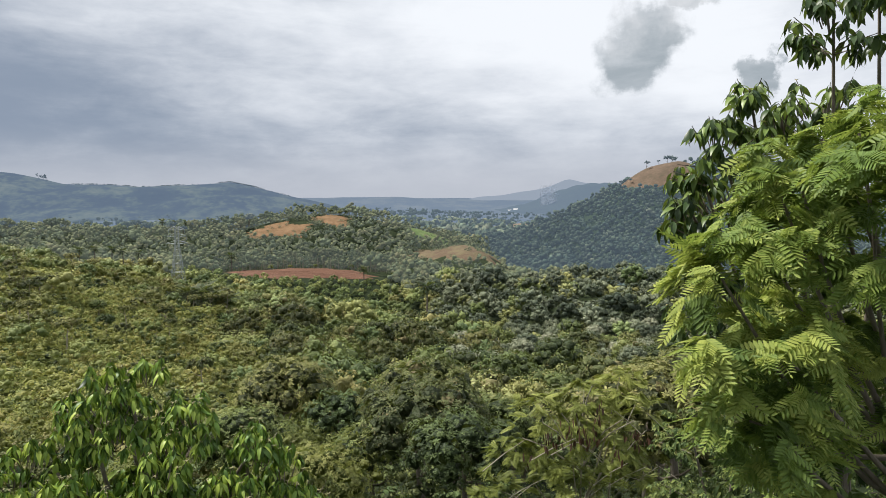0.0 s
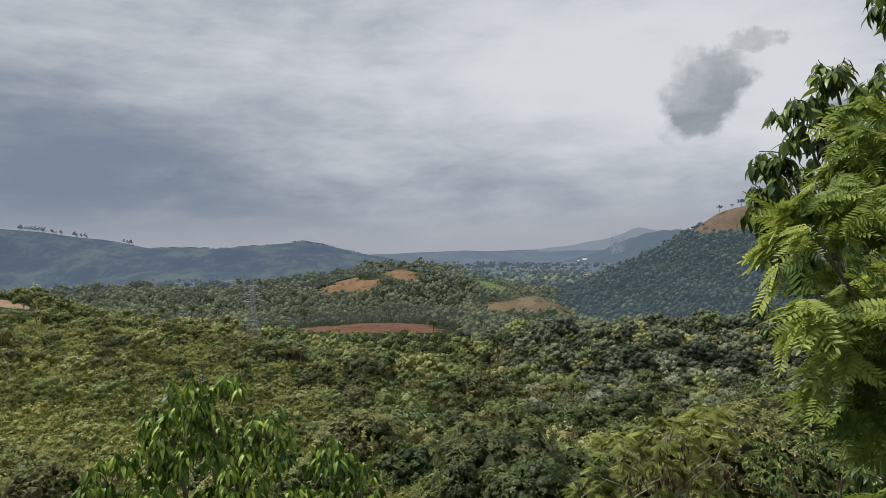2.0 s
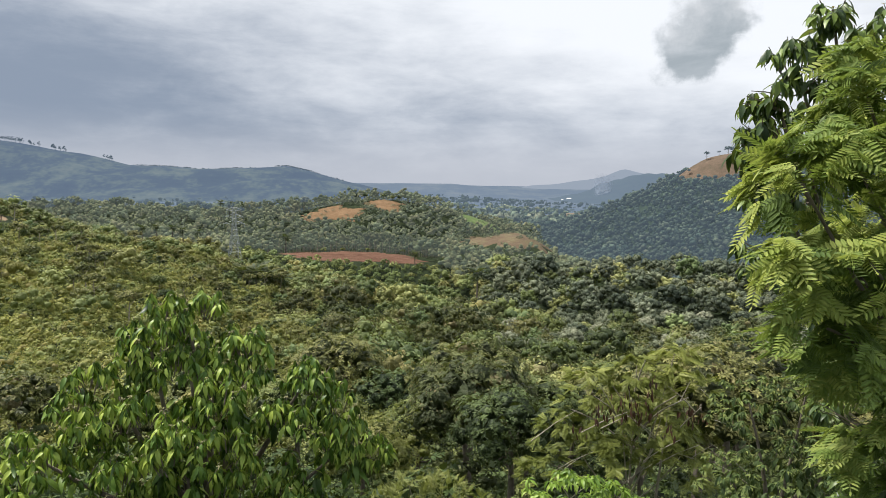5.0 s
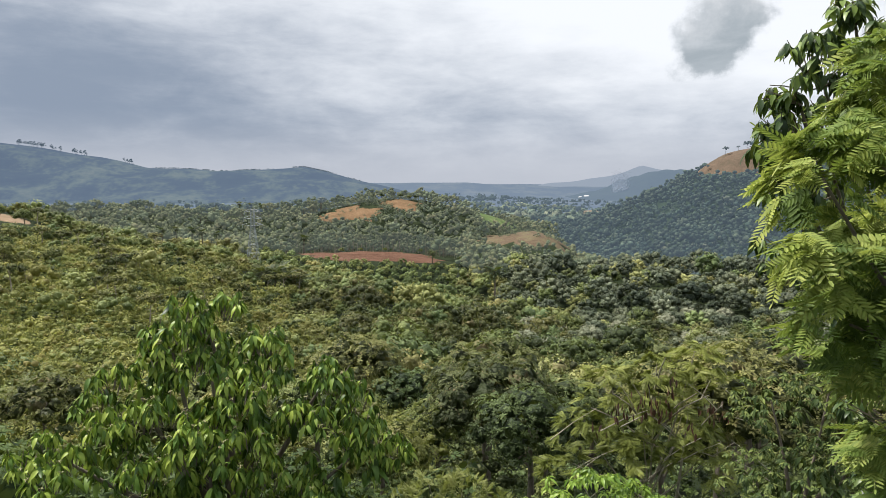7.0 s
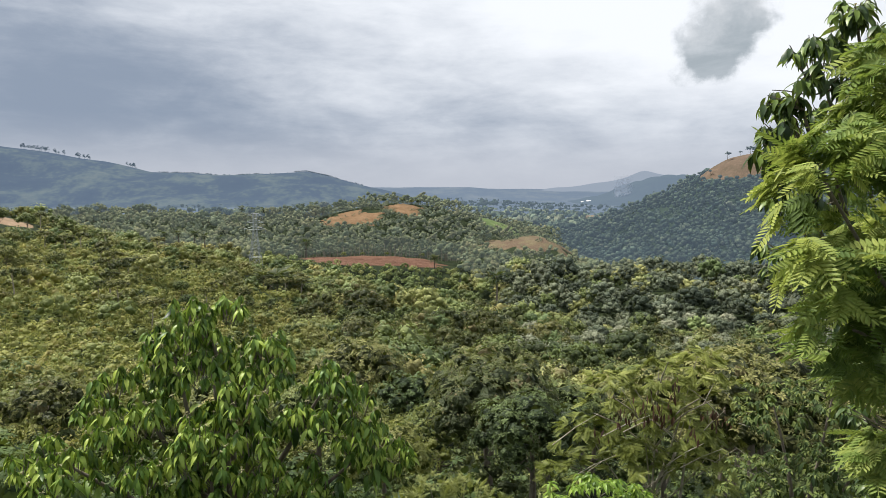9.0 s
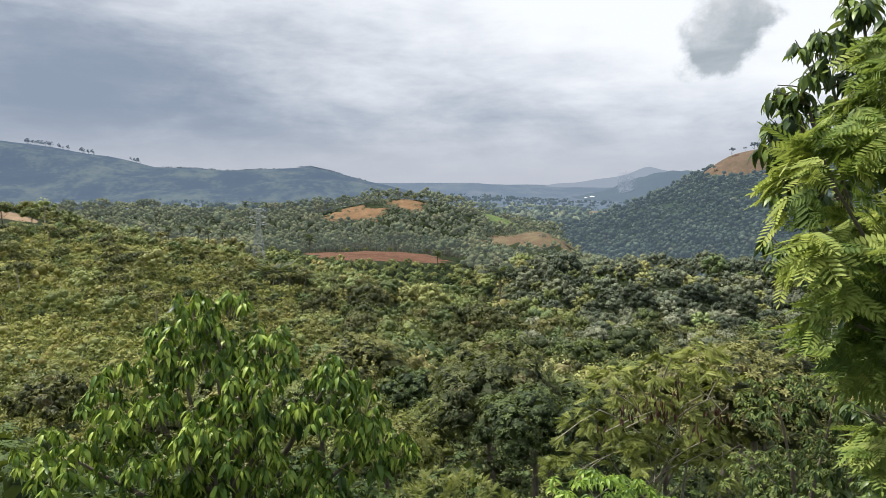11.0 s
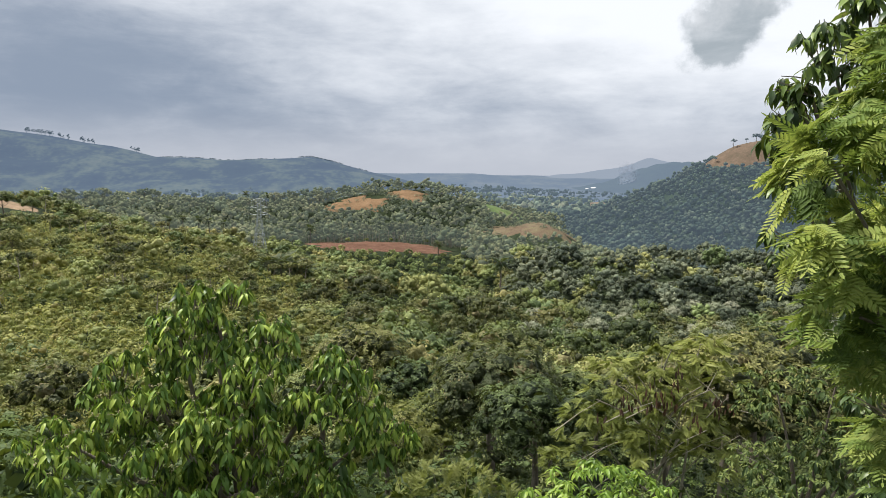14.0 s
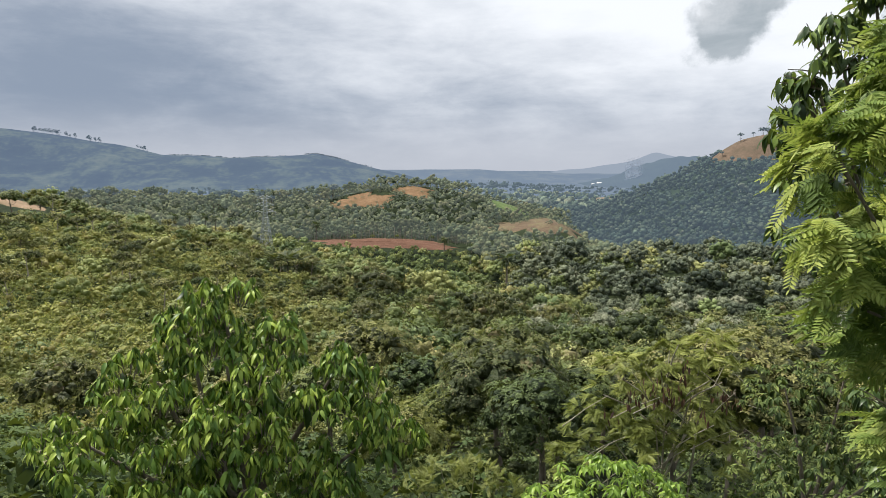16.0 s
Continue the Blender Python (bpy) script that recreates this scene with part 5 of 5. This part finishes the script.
def ridge_trees():
    """Single trees along the crest of the far ridge."""
    r = np.random.default_rng(33)
    s = Soup()
    xs = np.concatenate([r.uniform(-1240, -1120, 26), r.uniform(-1100, -1050, 12), r.normal(-940, 14, 7)] + [r.normal(c, 22, 12) for c in r.uniform(-900, -180, 16)] + [r.normal(-430, 30, 26)])
    n = len(xs)
    tall = np.where(np.arange(n) < 45, r.uniform(11, 21, n), r.uniform(3, 8, n))
    at = np.stack([xs, ridge_line(xs) - 3 - r.uniform(0, 25, n), ridge_crest(xs) + tall * np.where(np.arange(n) < 45, 0.12, -0.2)], -1)
    a = np.tile([1.0, 0, 0], (n, 1))
    b = np.tile([0, 1.0, 0], (n, 1))
    for i, sh in enumerate(UPRIGHT + TINY):
        k = (np.arange(n) % 4 == i % 4) & ((np.arange(n) < 45) == (i < 4))
        s.stamp(sh, at[k], a[k], b[k], tall[k] * (0.3 if i < 4 else 0.6))
    for x, z, h in zip(xs[:45], ridge_crest(xs), tall):
        s.tube([(x, ridge_line(x) - 3, z - 4), (x, ridge_line(x) - 3, z + h * 0.3)], [0.5, 0.3], 4)
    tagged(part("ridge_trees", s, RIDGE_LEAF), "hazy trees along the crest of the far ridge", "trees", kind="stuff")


ridge_trees()


def smoke():
    """A thin plume of field smoke far off on the plain."""
    m, t, p = material("thin_smoke")
    pos = t.nodes.new("ShaderNodeTexCoord").outputs["Object"]
    sep = t.nodes.new("ShaderNodeSeparateXYZ")
    t.links.new(pos, sep.inputs[0])
    u, h = Val(t, sep.outputs[0]) / 60.0, Val(t, sep.outputs[2]) / 110.0
    puffs = noise_tex(t, pos, 0.035, 5.0, 0.6, 0.6)
    side = (u * u * -4.0).op("EXPONENT") - 0.15
    dens = (puffs.smooth(0.25, 0.8) * side * h.smooth(1.0, 0.2)).op("MAXIMUM", 0.0) * 2.6
    p.inputs["Base Color"].default_value, p.inputs["Roughness"].default_value = (0.62, 0.67, 0.74, 1), 1.0
    put(t, dens.op("MINIMUM", 0.75), p.inputs["Alpha"])
    s = Soup()
    k = np.linspace(0, 1, 9)
    for off in (-8, 8):
        v = [(sgn * (18 + 46 * z) + 26 * z * z + off, off * 2 + 6 * math.sin(z * 5), z * 110) for z in k for sgn in (-1, 1)]
        s.add(v, [(2 * i, 2 * i + 1, 2 * i + 3, 2 * i + 2) for i in range(8)])
    ob = tagged(part("smoke_plume", s, m), "thin pale smoke rising from the plain", "smoke", kind="stuff")
    ob.location = (655, 2560, float(land(655, 2560)) + 8)


smoke()
LONE = tree_kinds("lone", HILL_LEAF, 71, 2.2, 6.5, 20, SPRIG4, 0.8, lobes=8, limbs=3)
for x, y, s in ((284, 702, 1.5), (262, 690, 1.0), (310, 712, 1.9), (318, 716, 2.2), (250, 680, 1.1), (298, 706, 0.9)):
    plant("lone_tree", LONE[int(x) % 3], x, y, x * 31 % 360, s, "single slender tree on the bare hilltop", group="trees on the bare hilltop")
for x, y, s in ((-60, 622, 1.0), (-52, 618, 1.0), (-5, 612, 1.0), (-86, 606, 0.9), (-48, 600, 0.6), (-52, 596, 0.7), (-28, 622, 0.9), (-22, 628, 1.1), (-36, 628, 0.9), (-14, 634, 1.2)):
    plant("young_tree", LUSH_OFF[int(-x) % 3], x, y, x * 31 % 360, s * 0.8, "young green tree on the cleared hill", group="trees on the cleared hill")


SKYLINE = tree_kinds("skyline", WOOD_LEAF, 64, 3.2, 7.0, 20, CARD, 0.5, lobes=10, ball=BALL1)
r_sky = np.random.default_rng(41)
for i in range(46):
    x, y = r_sky.uniform(-390, -95), r_sky.uniform(565, 604)
    plant("skyline_tree", (SKYLINE, LONE)[i % 2][i % 3], x, y, r_sky.uniform(0, 360), r_sky.uniform(1.3, 2.2), "tall tree standing above the plateau woods", group="trees along the plateau's skyline")
for x, y, s in ((-108, 172, 0.9), (-112, 178, 1.0), (-100, 180, 0.8), (-128, 208, 1.0), (-118, 212, 0.9), (-150, 236, 1.1), (-143, 240, 1.0), (-70, 185, 0.7), (-84, 176, 0.75), (-62, 168, 0.7)):
    plant("spur_tree", LUSH_OFF[int(-x) % 3], x, y, x * 31 % 360, s, "dark green tree standing out on the spur", group="trees on the spur")

TUFT = tree_kinds("tuft", BRIGHT_LEAF, 81, 1.5, 2.6, 60, SPRIG4, 0.45, lobes=6, limbs=2)
for x, y, s in ((-58, 407, 1.3), (-47, 408, 1.0), (-33, 409, 1.1), (-12, 407, 1.2), (-5, 404, 1.0)):
    plant("field_bush", TUFT[int(-x) % 3], x, y, x * 31 % 360, s, "pale green bush at the edge of the red field", "bush", "bushes along the red field")
SLENDER = tree_kinds("slender", OLIVE_LEAF, 91, 2.7, 7.5, 34, CARD, 0.42, lobes=12, limbs=5, bark=PALE_BARK, crown_height=2.2)
r_spur = np.random.default_rng(43)
done = 0
while done < 46:
    x, y = r_spur.uniform(-180, -30), r_spur.uniform(120, 270)
    if x / y < -0.16 and x / y > -0.66 and not is_bare(x, y + 20):
        plant("slender_tree", SLENDER[done % 3], x, y, r_spur.uniform(0, 360), r_spur.uniform(0.65, 1.05), "slender tree with pale stems and a flat open crown", group="slender trees over the spur")
        done += 1


def house(x, y, w, d, h, turn):
    base = tagged(new("white_building"), "low white building with a pale roof far off on the plain", "building", "buildings on the plain")
    base.matrix_basis = pose(x, y, float(land(x, y)) + 7.0, 0, 0, turn)
    s = Soup()
    s.add([(i * w / 2, j * d / 2, k) for k in (0, h) for j in (-1, 1) for i in (-1, 1)], [(0, 1, 5, 4), (1, 3, 7, 5), (3, 2, 6, 7), (2, 0, 4, 6)])
    part("wall", s, WALL, base)
    s = Soup()
    s.add([(i * w * 0.54, j * d * 0.56, h) for j in (-1, 1) for i in (-1, 1)] + [(-w * 0.54, 0, h * 1.5), (w * 0.54, 0, h * 1.5)], [(0, 1, 5, 4), (3, 2, 4, 5)], [(0, 4, 2), (1, 3, 5)])
    part("roof", s, ROOF, base)


WALL = earth_material("white_wall", [(0.0, (0.45, 0.45, 0.44)), (1.0, (0.6, 0.6, 0.58))], 0.2, 0.1)
ROOF = earth_material("pale_roof", [(0.0, (0.4, 0.41, 0.42)), (1.0, (0.55, 0.55, 0.56))], 0.2, 0.1)
for x, y, w, d, h, turn in ((575, 2600, 30, 12, 5, 10), (538, 2590, 16, 12, 9, -15), (556, 2575, 18, 12, 5, 5), (612, 2620, 22, 12, 5, 30), (520, 2610, 12, 10, 6, 0)):
    house(x, y, w, d, h, turn)
